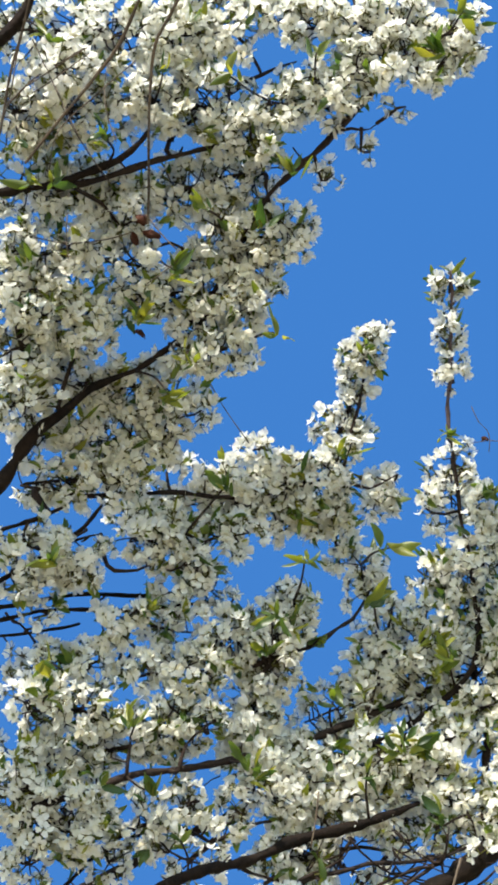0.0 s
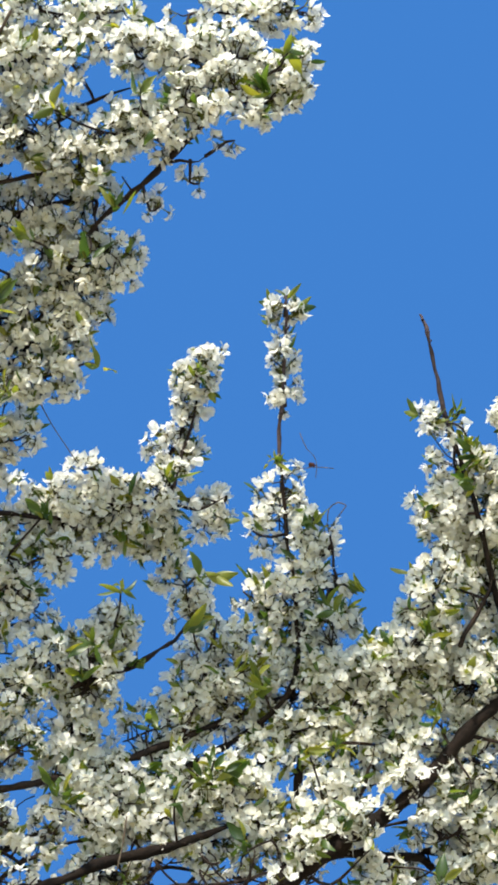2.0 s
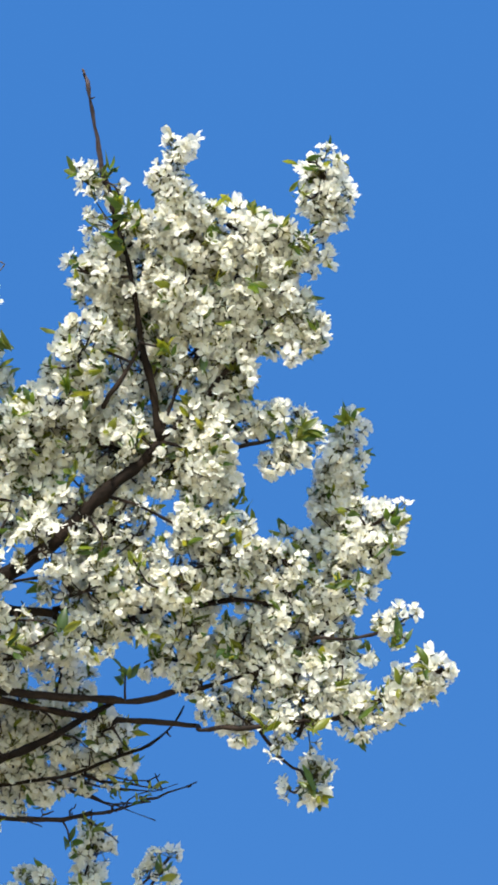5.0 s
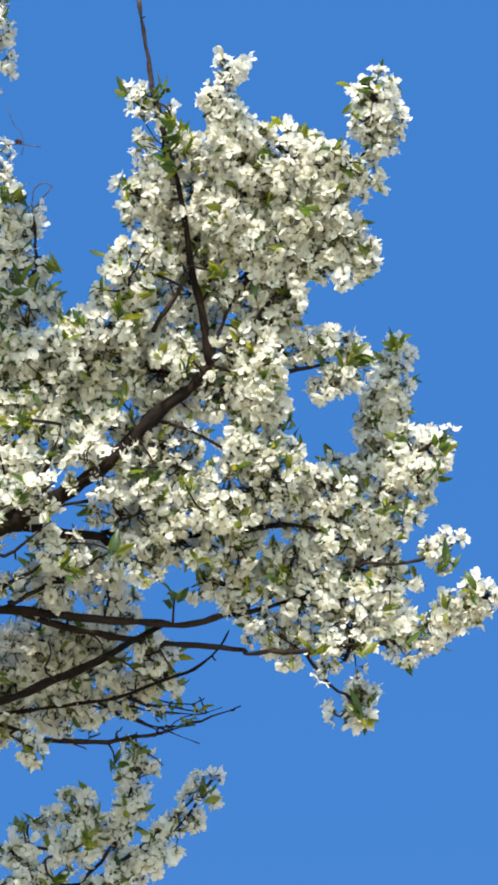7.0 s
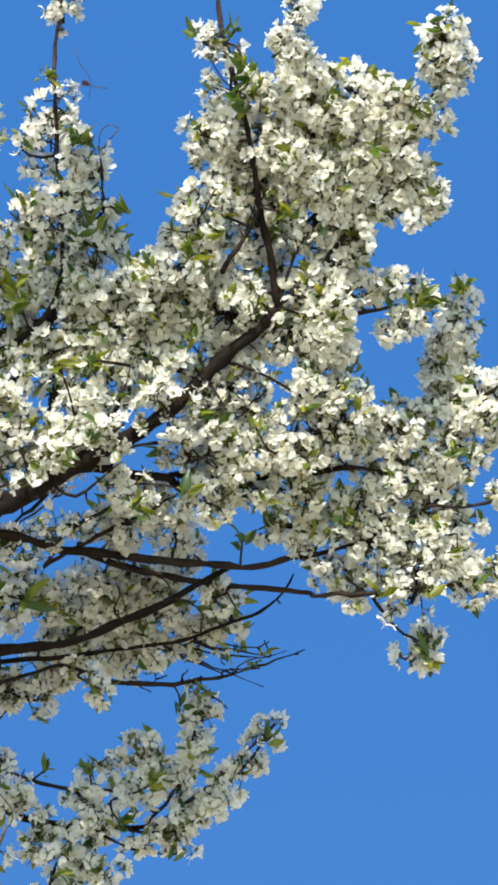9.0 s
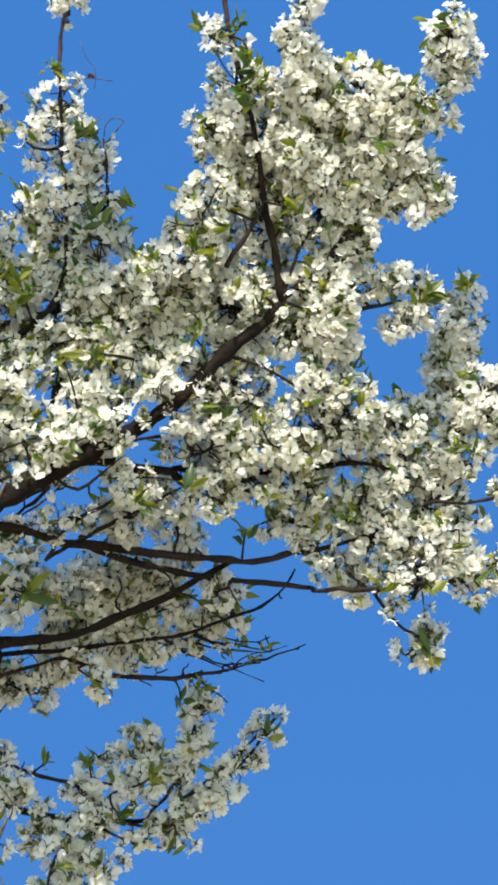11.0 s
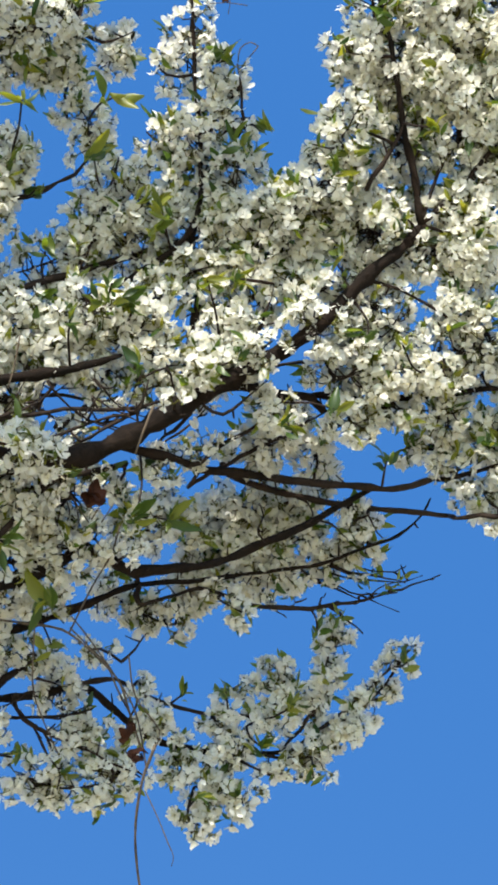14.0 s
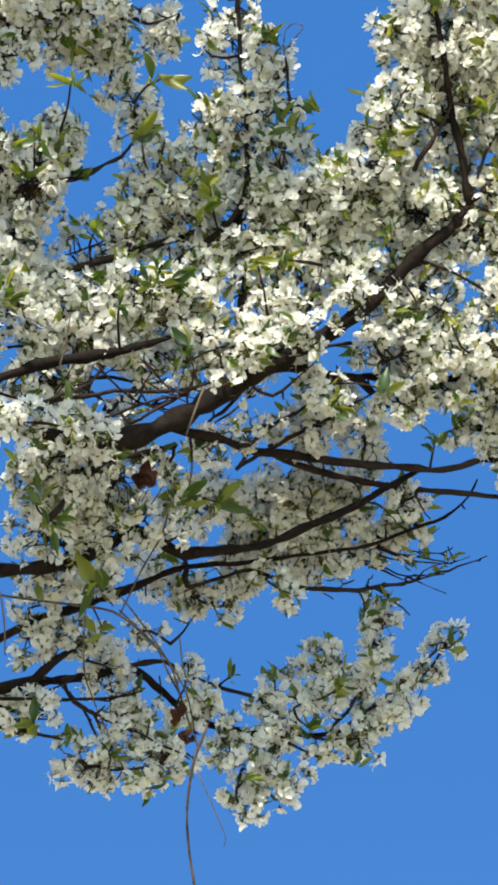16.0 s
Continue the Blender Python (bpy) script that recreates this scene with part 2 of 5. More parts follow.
LEAVES = [leaf_shape(50 + s, 0.034, (0.0054, 0.0042, 0.0064)[s % 3]) for s in range(12)]

rng = np.random.default_rng(7)

# ---- ground ----
n = 40
gx = np.sign(np.linspace(-1, 1, n)) * np.abs(np.linspace(-1, 1, n)) ** 3 * 2500
gv = [(x, y, 0.03 * noise.noise((x * 0.3, y * 0.3, 0))) for y in gx for x in gx]
gf = [(j * n + i, j * n + i + 1, j * n + n + i + 1, j * n + n + i) for j in range(n - 1) for i in range(n - 1)]
tagged(new("ground", mesh_from("ground", gv, gf, [BOUNCE_GROUND])), "unseen ground under the tree, pale yellowish to bounce light upward", "ground", kind="structure")

# ---- the tree ----
tree = tagged(new("flowering_tree"), "fruit tree in white blossom with dark bark and young leaves", "tree")
TRUNK = Vector((-1.15, 1.85, 0.0))
tree.matrix_world = Matrix.Translation(TRUNK)
BASE = np.array(TRUNK)
WOOD = []
HEADS, SPRIGS, SPURS = [], [], []


def wood(name, line, radii, sides, mat, rough, label=""):
    v, f = tube(line - BASE, radii, sides, rng, rough)
    WOOD.extend(line[::2])
    return part(name, mesh_from(name, v, f, [mat]), tree, label)


OLD = []


def nearest(p):
    w = np.array(WOOD)
    d = np.linalg.norm(w - p, axis=1)
    return w[d.argmin()], d.min()


STEMS = []


def limb(*rows):
    """A limb through (x, y, z in metres, half thickness in mm); it grows out of the nearest wood."""
    STEMS.append(([tuple(r) for r in rows], False, False))


def outer(*rows):
    """A limb that comes from the trunk."""
    STEMS.append(([tuple(r) for r in rows], True, False))


def shoot(*rows):
    """A smooth shoot of last year at the end of a limb, in the lighter sunlit bark colour."""
    STEMS.append(([tuple(r) for r in rows], False, True))


def grow():
    every = [glide(rows, 0.02)[:, :3] for rows, _, _ in STEMS]
    for n, (rows, root, young) in enumerate(STEMS):
        first = np.array(rows[0][:3])
        if root:
            h = max(1.35, first[2] - 0.65)
            start = np.array([BASE[0] + 0.02, BASE[1], h])
            back = first - unit(np.array(rows[1][:3]) - first) * 0.15
            mid = (start + back) / 2 + (0.0, 0.02, 0.08)
            w = rows[0][3]
            rows = [(*start, w * 2.0 + 6), (*mid, w * 1.5 + 2), (*back, w * 1.15)] + rows
        else:
            rest = np.concatenate([e for k, e in enumerate(every) if k != n])
            d = np.linalg.norm(rest - first, axis=1)
            if 0.004 < d.min() < 0.05:
                rows = [(*rest[d.argmin()], rows[0][3] * 1.05)] + rows
        g = glide(rows, 0.012)
        thick = g[:, 3].max()
        wob = np.cumsum(rng.normal(size=(len(g), 3)) * (0.0006 if thick > 3.6 else 0.0013), axis=0)
        wob -= np.linspace(0, 1, len(g))[:, None] * wob[-1]
        radii = np.maximum(g[:, 3] / 1000, 0.0010)
        if thick < 3.6 and not young:  # young wood thins out to a bud
            left = np.linalg.norm(g[:, :3] - g[-1, :3], axis=1)
            radii = np.maximum(radii * np.clip(0.45 + left / 0.09, 0.45, 1.0), 0.0008)
        wood("branch", g[:, :3] + wob, radii, 14 if thick > 9 else 8, LIT_SHOOT if young else BARK if thick > 5 else SHADED_TWIG, 0.14)
        if thick > 3.0:
            OLD.extend([*(q + w), r] for q, w, r in zip(g[::2, :3], wob[::2], radii[::2]) if r > 0.0027)
        for k in range(3, len(g) - 1, 4):
            if rng.random() < 0.75:
                d = unit(rng.normal(size=3))
                e = g[k, :3] + wob[k]
                SPURS.append(([e, e + d * 0.008 + (0, 0, 0.001), e + d * (radii[k] + rng.uniform(0.006, 0.018)) + (0, 0, 0.004)], [0.0016, 0.0013, 0.0009]))


def unit(a):
    return a / (np.linalg.norm(a) + 1e-12)


def facing(at, direction, size):
    q = Vector(direction).to_track_quat("Z", "Y").to_matrix()
    spin = Matrix.Rotation(rng.uniform(0, 6.28), 3, "Z")
    m = (q @ spin).to_4x4()
    m = m @ Matrix.Diagonal((size, size, size, 1))
    m.translation = Vector(at - BASE)
    return m


def umbel(at, out, count):
    """A spur's bunch of blossoms, with now and then a few young leaves."""
    for _ in range(count):
        d = unit(out + rng.normal(size=3) * 0.62)
        k = 9 if rng.random() < 0.05 else int(rng.integers(0, 9))
        HEADS.append((k, facing(at, d, rng.uniform(0.84, 1.10)), at))
    if rng.random() < 0.40:
        tip = at + out * 0.009
        for _ in range(int(rng.integers(1, 5))):
            d = unit(out + rng.normal(size=3) * 0.6 + (0, 0, 0.25))
            SPRIGS.append((int(rng.integers(0, 12)), facing(tip, d, rng.uniform(0.40, 0.85)), tip))


def bloom(reach, amount, *points):
    """A flowering shoot: blossom bunches round a line, reaching that far from it."""
    global rng
    rng = np.random.default_rng([abs(int(round(v * 1000))) for v in points[0]])
    p = [np.array(q) for q in points]
    near, far = nearest(p[0])
    other, away = nearest(p[-1])
    if away < far:
        p, near, far = p[::-1], other, away
    line = p if not 0.01 < far < 0.14 else [near, *p]
    g = glide(line, 0.012)
    sway = np.cumsum(rng.normal(size=g.shape) * 0.0012, axis=0)
    g = g + sway - np.linspace(0, 1, len(g))[:, None] * sway[-1]
    wood("twig", g, np.linspace(0.0022, 0.0011, len(g)), 6, SHADED_TWIG, 0.06)
    g = glide(p, 0.006)
    length = np.linalg.norm(np.diff(g, axis=0), axis=1).sum()
    full = p[0][0] > -0.05 and p[0][2] > 2.5  # the fullest limb
    if full:
        amount *= 1.55
    area = length * 2 * reach + 3.14 * reach**2
    bunches = max(3, int(amount * area / 0.00155 / 3 * BLOOM))
    slack = max(reach * 1.12 - 0.012, 0.005)
    for _ in range(bunches):
        c = g[int(rng.integers(0, len(g)))]
        o = rng.normal(size=3)
        o = unit(o - 0.5 * (o @ SPRAY) * SPRAY)
        end = slack * rng.random() ** 0.5
        at = c + o * end
        # bunches keep clear of one another
        cell = tuple(np.floor(at / GAP).astype(int))
        around = [q for a in (-1, 0, 1) for b in (-1, 0, 1) for d in (-1, 0, 1) for q in TAKEN.get((cell[0] + a, cell[1] + b, cell[2] + d), ())]
        room = (0.62 if reach <= 0.03 else 0.85 if full else 1.0) * GAP
        if any(((q - at) ** 2).sum() < room * room for q in around):
            continue
        # old wood stays bare on its outer, lower side
        d = at - OLD[:, :3]
        ahead = -(d @ SPRAY)
        aside = np.linalg.norm(d + ahead[:, None] * SPRAY, axis=1)
        if ((ahead > 0) & (ahead < 0.10) & (aside < OLD[:, 3] + 0.008)).any() and rng.random() < 0.80:
            continue
        TAKEN.setdefault(cell, []).append(at)
        if end > 0.012:
            SPURS.append(([c, c + o * end * 0.55 + rng.normal(size=3) * 0.003, at], [0.0011, 0.0009, 0.0008]))
        umbel(at, unit(o * 0.8 + (0, 0, 0.1) + rng.normal(size=3) * 0.35), int(rng.integers(3, 6)))


def tuft(count, size, at):
    """A fan of young leaves at a bud."""
    global rng
    rng = np.random.default_rng([abs(int(round(v * 1000))) for v in at])
    at = np.array(at)
    axis = unit(rng.normal(size=3) * (0.8, 0.4, 0.3) + (0, -0.1, 0.55))
    for _ in range(count + int(rng.integers(0, 4))):
        d = unit(rng.normal(size=3) * 0.55 + axis)
        spot = at - axis * rng.uniform(0.0, 0.014) + rng.normal(size=3) * 0.003
        SPRIGS.append((int(rng.integers(0, 12)), facing(spot, d, size * rng.choice((0.45, 0.65, 0.85, 1.05)) * rng.uniform(0.9, 1.1)), at))
    near, far = nearest(at)
    if 0.003 < far < 0.20:
        SPURS.append(([near, (near + at) / 2 + rng.normal(size=3) * 0.004, at], [0.0018, 0.0014, 0.0012]))


BLOOM = 25.0
GAP = 0.0074
TAKEN = {}
SPRAY = np.array((0.0, 0.87, 0.5))  # sprays lie flat across this way

stem = glide([(BASE[0], BASE[1], -0.15, 0.10), (BASE[0] + 0.01, BASE[1], 0.1, 0.078), (BASE[0] - 0.02, BASE[1] + 0.02, 0.8, 0.066), (BASE[0], BASE[1], 1.4, 0.060), (BASE[0] + 0.04, BASE[1], 2.0, 0.042), (BASE[0] + 0.02, BASE[1], 2.6, 0.02)], 0.03)
wood("trunk", stem[:, :3], stem[:, 3], 18, BARK, 0.05, "dark rough-barked trunk")

# limbs, from the main one outward
outer((-0.391, 1.614, 2.294, 5.6), (-0.350, 1.633, 2.300, 6.7), (-0.302, 1.654, 2.303, 8.4), (-0.263, 1.668, 2.313, 10.8), (-0.210, 1.677, 2.339, 12.5), (-0.146, 1.678, 2.379, 12.0), (-0.101, 1.678, 2.411, 11.0), (-0.041, 1.675, 2.449, 9.9), (0.012, 1.668, 2.488, 8.8), (0.053, 1.659, 2.526, 8.2), (0.093, 1.648, 2.564, 7.1), (0.121, 1.646, 2.587, 7.1), (0.143, 1.640, 2.616, 6.6))
limb((0.143, 1.639, 2.617, 6.0), (0.135, 1.615, 2.662, 5.0), (0.123, 1.592, 2.704, 4.5), (0.111, 1.555, 2.761, 4.0), (0.102, 1.530, 2.801, 3.5), (0.089, 1.508, 2.835, 3.0), (0.077, 1.481, 2.873, 3.0), (0.066, 1.458, 2.906, 2.5))
shoot((0.081, 1.485, 2.861, 3.2), (0.069, 1.463, 2.890, 3.0), (0.060, 1.432, 2.927, 2.7), (0.054, 1.410, 2.953, 2.4), (0.051, 1.398, 2.969, 2.5), (0.048, 1.392, 2.977, 1.8), (0.044, 1.388, 2.984, 1.2))
limb((0.146, 1.637, 2.620, 4.5), (0.182, 1.622, 2.651, 3.5), (0.216, 1.602, 2.688, 3.0), (0.256, 1.578, 2.727, 2.5), (0.284, 1.568, 2.746, 2.0), (0.306, 1.557, 2.768, 1.5))
limb((0.257, 1.581, 2.730, 2.5), (0.268, 1.559, 2.769, 2.0), (0.279, 1.538, 2.805, 2.0), (0.303, 1.528, 2.822, 2.6), (0.330, 1.510, 2.849, 2.1), (0.337, 1.481, 2.891, 1.5), (0.335, 1.464, 2.921, 1.6))
limb((0.147, 1.633, 2.625, 2.5), (0.158, 1.618, 2.657, 2.0), (0.181, 1.598, 2.693, 2.0), (0.198, 1.579, 2.727, 1.5))
limb((0.147, 1.641, 2.613, 3.0), (0.183, 1.649, 2.612, 2.5), (0.218, 1.656, 2.611, 2.0), (0.253, 1.655, 2.621, 2.5), (0.288, 1.655, 2.630, 2.0), (0.306, 1.664, 2.628, 1.5))
limb((0.135, 1.606, 2.698, 2.0), (0.146, 1.566, 2.770, 1.5), (0.150, 1.531, 2.830, 2.0), (0.155, 1.513, 2.868, 2.0), (0.158, 1.489, 2.910, 2.1), (0.163, 1.474, 2.942, 1.0))
limb((0.090, 1.659, 2.542, 2.5), (0.132, 1.673, 2.533, 2.0), (0.173, 1.689, 2.518, 2.0), (0.210, 1.703, 2.505, 1.5))
limb((0.065, 1.655, 2.511, 2.4), (0.051, 1.652, 2.547, 2.0), (0.048, 1.657, 2.569, 1.5))
limb((0.073, 1.603, 2.637, 3.0), (0.093, 1.592, 2.663, 3.0), (0.112, 1.574, 2.700, 2.0), (0.122, 1.563, 2.725, 1.5))
limb((-0.120, 1.666, 2.396, 6.7), (-0.074, 1.682, 2.415, 6.3), (-0.027, 1.704, 2.417, 5.9), (0.015, 1.724, 2.423, 4.9))
limb((0.015, 1.749, 2.440, 5.0), (0.090, 1.755, 2.441, 4.0), (0.156, 1.755, 2.449, 4.0), (0.194, 1.758, 2.453, 3.6), (0.236, 1.759, 2.460, 3.1), (0.285, 1.762, 2.456, 2.0))
limb((0.236, 1.757, 2.459, 2.5), (0.226, 1.755, 2.481, 2.0), (0.222, 1.745, 2.515, 2.1), (0.219, 1.740, 2.540, 1.5))
limb((0.182, 1.819, 2.360, 3.1), (0.225, 1.820, 2.372, 3.1), (0.274, 1.817, 2.390, 3.1), (0.317, 1.810, 2.414, 3.1), (0.342, 1.808, 2.434, 3.1), (0.364, 1.801, 2.462, 2.6), (0.379, 1.790, 2.501, 2.1), (0.383, 1.772, 2.557, 2.1), (0.380, 1.753, 2.612, 2.1), (0.384, 1.732, 2.667, 1.6), (0.385, 1.713, 2.715, 1.1))
limb((0.338, 1.773, 2.414, 2.0), (0.377, 1.780, 2.414, 2.1), (0.420, 1.780, 2.426, 2.1), (0.449, 1.782, 2.439, 1.6))
limb((-0.210, 1.693, 2.341, 5.8), (-0.146, 1.723, 2.339, 4.9), (-0.119, 1.748, 2.336, 4.9), (-0.078, 1.768, 2.344, 5.0), (-0.037, 1.789, 2.349, 5.0))
limb((-0.037, 1.789, 2.349, 5.0), (0.019, 1.801, 2.348, 4.5), (0.074, 1.810, 2.349, 4.6), (0.117, 1.818, 2.350, 4.1), (0.166, 1.819, 2.364, 3.6))
limb((-0.084, 1.796, 2.355, 4.0), (-0.049, 1.813, 2.347, 4.1), (-0.000, 1.829, 2.340, 4.1), (0.049, 1.843, 2.336, 4.1), (0.092, 1.854, 2.336, 3.6), (0.136, 1.863, 2.339, 3.6), (0.193, 1.870, 2.338, 3.1))
limb((0.197, 1.834, 2.321, 3.1), (0.253, 1.835, 2.322, 3.1), (0.309, 1.834, 2.326, 3.1), (0.365, 1.830, 2.333, 2.6), (0.407, 1.823, 2.352, 2.6), (0.450, 1.816, 2.366, 2.1), (0.492, 1.806, 2.386, 1.6))
outer((-0.402, 1.761, 2.188, 7.4), (-0.365, 1.774, 2.195, 7.4), (-0.315, 1.786, 2.211, 6.9), (-0.277, 1.791, 2.235, 6.5), (-0.251, 1.796, 2.252, 7.0), (-0.225, 1.809, 2.245, 7.0), (-0.192, 1.823, 2.235, 7.0), (-0.145, 1.831, 2.244, 6.0), (-0.090, 1.838, 2.256, 5.1), (-0.035, 1.837, 2.283, 5.1), (0.020, 1.833, 2.312, 4.1), (0.062, 1.829, 2.337, 3.6), (0.097, 1.827, 2.356, 3.1))
outer((-0.411, 1.859, 2.143, 4.6), (-0.374, 1.867, 2.168, 4.6), (-0.335, 1.876, 2.185, 5.2), (-0.299, 1.884, 2.202, 6.2), (-0.242, 1.890, 2.228, 4.7), (-0.194, 1.895, 2.252, 3.6), (-0.117, 1.904, 2.264, 3.1), (-0.032, 1.909, 2.280, 2.6), (0.032, 1.913, 2.290, 2.1), (0.083, 1.911, 2.309, 2.1), (0.134, 1.908, 2.328, 2.1), (0.163, 1.903, 2.353, 1.6), (0.175, 1.900, 2.376, 1.1))
limb((-0.193, 1.891, 2.222, 3.1), (-0.117, 1.904, 2.246, 2.6), (-0.074, 1.923, 2.243, 3.1), (-0.031, 1.939, 2.242, 3.2), (0.034, 1.951, 2.251, 2.7), (0.086, 1.962, 2.260, 2.1), (0.131, 1.968, 2.279, 1.6), (0.193, 1.971, 2.300, 1.1))
limb((0.006, 1.941, 2.291, 2.1), (0.044, 1.966, 2.278, 2.2), (0.086, 1.988, 2.272, 1.6))
limb((0.035, 1.937, 2.300, 2.1), (0.072, 1.952, 2.295, 2.1), (0.110, 1.964, 2.296, 1.6), (0.148, 1.978, 2.291, 1.6))
limb((0.049, 1.973, 2.256, 1.6), (0.073, 1.988, 2.241, 1.6), (0.093, 2.001, 2.229, 1.1))
limb((0.091, 1.968, 2.267, 1.6), (0.117, 1.979, 2.261, 1.1), (0.140, 1.990, 2.255, 1.1))
limb((0.268, 1.845, 2.323, 2.6), (0.286, 1.861, 2.303, 2.1), (0.301, 1.874, 2.291, 2.1), (0.321, 1.885, 2.283, 2.1), (0.345, 1.891, 2.283, 1.6))
outer((-0.412, 1.894, 2.095, 6.7), (-0.375, 1.914, 2.109, 7.3), (-0.330, 1.935, 2.122, 5.3), (-0.270, 1.955, 2.141, 5.3), (-0.250, 1.974, 2.140, 5.3), (-0.225, 1.998, 2.123, 4.8), (-0.201, 2.020, 2.106, 4.9), (-0.165, 2.043, 2.093, 4.4), (-0.121, 2.062, 2.089, 4.4), (-0.063, 2.080, 2.092, 3.9), (0.004, 2.096, 2.098, 2.8))
limb((-0.269, 1.949, 2.139, 3.7), (-0.221, 1.969, 2.152, 3.2), (-0.194, 1.992, 2.143, 2.7), (-0.144, 2.016, 2.132, 2.7), (-0.107, 2.036, 2.131, 2.2), (-0.056, 2.054, 2.134, 2.2), (-0.011, 2.074, 2.126, 1.7))
limb((-0.004, 2.082, 2.094, 2.8), (0.041, 2.080, 2.123, 2.2), (0.094, 2.072, 2.165, 2.2), (0.139, 2.063, 2.209, 1.7), (0.159, 2.061, 2.228, 1.1))
limb((-0.004, 2.080, 2.102, 2.2), (0.034, 2.075, 2.150, 2.2), (0.051, 2.068, 2.198, 1.7), (0.064, 2.059, 2.250, 1.1))
limb((-0.078, 2.063, 2.081, 2.2), (-0.041, 2.081, 2.068, 1.7), (-0.011, 2.097, 2.061, 1.7), (0.034, 2.109, 2.065, 1.1))
limb((-0.074, 2.063, 2.084, 1.6), (-0.076, 2.088, 2.062, 1.7), (-0.077, 2.113, 2.043, 1.1))
limb((-0.373, 1.899, 2.104, 5.7), (-0.350, 1.897, 2.127, 5.7), (-0.328, 1.897, 2.143, 3.1))
limb((-0.338, 1.905, 2.106, 2.6), (-0.327, 1.928, 2.085, 2.6), (-0.287, 1.953, 2.072, 2.6), (-0.240, 1.979, 2.055, 2.1), (-0.185, 2.004, 2.041, 1.6))
limb((-0.304, 1.939, 2.077, 2.1), (-0.291, 1.968, 2.052, 1.6), (-0.278, 1.995, 2.031, 1.1))
outer((-0.410, 1.906, 2.047, 2.6), (-0.372, 1.924, 2.046, 2.1), (-0.340, 1.941, 2.044, 1.6))
outer((-0.408, 1.879, 2.073, 2.0), (-0.344, 1.897, 2.080, 1.5), (-0.278, 1.913, 2.088, 1.5), (-0.244, 1.921, 2.099, 1.0))
limb((-0.213, 1.910, 2.155, 2.1), (-0.199, 1.915, 2.176, 2.1), (-0.183, 1.921, 2.196, 2.1))
limb((-0.345, 1.715, 2.233, 4.3), (-0.331, 1.719, 2.252, 4.3), (-0.310, 1.720, 2.282, 4.4), (-0.282, 1.722, 2.311, 4.4), (-0.238, 1.731, 2.326, 3.9), (-0.205, 1.738, 2.339, 3.9))
limb((-0.343, 1.767, 2.267, 2.0), (-0.292, 1.787, 2.278, 2.0), (-0.246, 1.806, 2.285, 2.0), (-0.213, 1.823, 2.288, 1.5))
outer((-0.399, 1.634, 2.371, 5.7), (-0.363, 1.642, 2.388, 6.7), (-0.308, 1.653, 2.406, 6.8), (-0.257, 1.662, 2.424, 4.8), (-0.212, 1.666, 2.444, 2.9))
limb((-0.362, 1.653, 2.348, 2.4), (-0.306, 1.662, 2.364, 2.4), (-0.275, 1.670, 2.372, 2.4), (-0.211, 1.679, 2.385, 2.4), (-0.146, 1.683, 2.401, 1.9))
limb((-0.299, 1.674, 2.327, 2.4), (-0.249, 1.675, 2.361, 1.9), (-0.192, 1.683, 2.377, 1.9), (-0.179, 1.673, 2.416, 1.5))
limb((-0.255, 1.676, 2.340, 1.9), (-0.223, 1.679, 2.360, 1.9), (-0.185, 1.681, 2.383, 1.9), (-0.146, 1.684, 2.399, 1.9))
limb((-0.119, 1.727, 2.334, 2.9), (-0.080, 1.722, 2.366, 2.9), (-0.053, 1.722, 2.385, 2.4), (-0.040, 1.720, 2.406, 2.5))
limb((-0.132, 1.772, 2.327, 2.5), (-0.092, 1.768, 2.355, 2.5), (-0.038, 1.763, 2.384, 2.5), (0.017, 1.755, 2.415, 2.0), (0.038, 1.755, 2.426, 1.5))
limb((-0.050, 1.703, 2.441, 2.5), (-0.026, 1.701, 2.453, 2.0), (0.014, 1.701, 2.461, 2.0), (0.041, 1.702, 2.466, 1.0))
limb((-0.120, 1.726, 2.432, 2.5), (-0.133, 1.743, 2.410, 2.5), (-0.160, 1.758, 2.387, 2.0), (-0.194, 1.770, 2.370, 2.0))
limb((-0.147, 1.693, 2.428, 2.0), (-0.100, 1.685, 2.455, 2.0), (-0.054, 1.677, 2.481, 2.5), (-0.041, 1.667, 2.506, 2.0), (-0.034, 1.653, 2.537, 1.5))
limb((-0.143, 1.725, 2.408, 4.9), (-0.139, 1.721, 2.444, 5.0), (-0.131, 1.707, 2.499, 4.5), (-0.126, 1.699, 2.541, 4.0), (-0.121, 1.689, 2.584, 3.0), (-0.111, 1.674, 2.632, 2.5))
limb((-0.627, 1.535, 2.397, 4.3), (-0.572, 1.560, 2.428, 3.8), (-0.533, 1.581, 2.452, 4.4), (-0.473, 1.609, 2.471, 4.4), (-0.417, 1.632, 2.494, 4.4), (-0.366, 1.651, 2.515, 4.5), (-0.300, 1.667, 2.547, 4.5), (-0.245, 1.678, 2.576, 4.0), (-0.189, 1.689, 2.603, 4.1), (-0.129, 1.697, 2.631, 3.1))
outer((-0.650, 1.146, 2.955, 5.4), (-0.608, 1.155, 2.967, 5.4), (-0.571, 1.161, 2.977, 4.9), (-0.539, 1.161, 2.990, 4.9), (-0.500, 1.158, 3.007, 3.9), (-0.473, 1.148, 3.025, 2.9), (-0.464, 1.140, 3.034, 2.0))
limb((-0.571, 1.164, 2.975, 4.4), (-0.541, 1.171, 2.988, 3.9), (-0.490, 1.175, 3.010, 3.9), (-0.445, 1.177, 3.030, 3.0), (-0.387, 1.183, 3.049, 2.5))
limb((-0.553, 1.169, 2.979, 2.4), (-0.525, 1.194, 2.975, 2.5), (-0.506, 1.220, 2.965, 2.0))
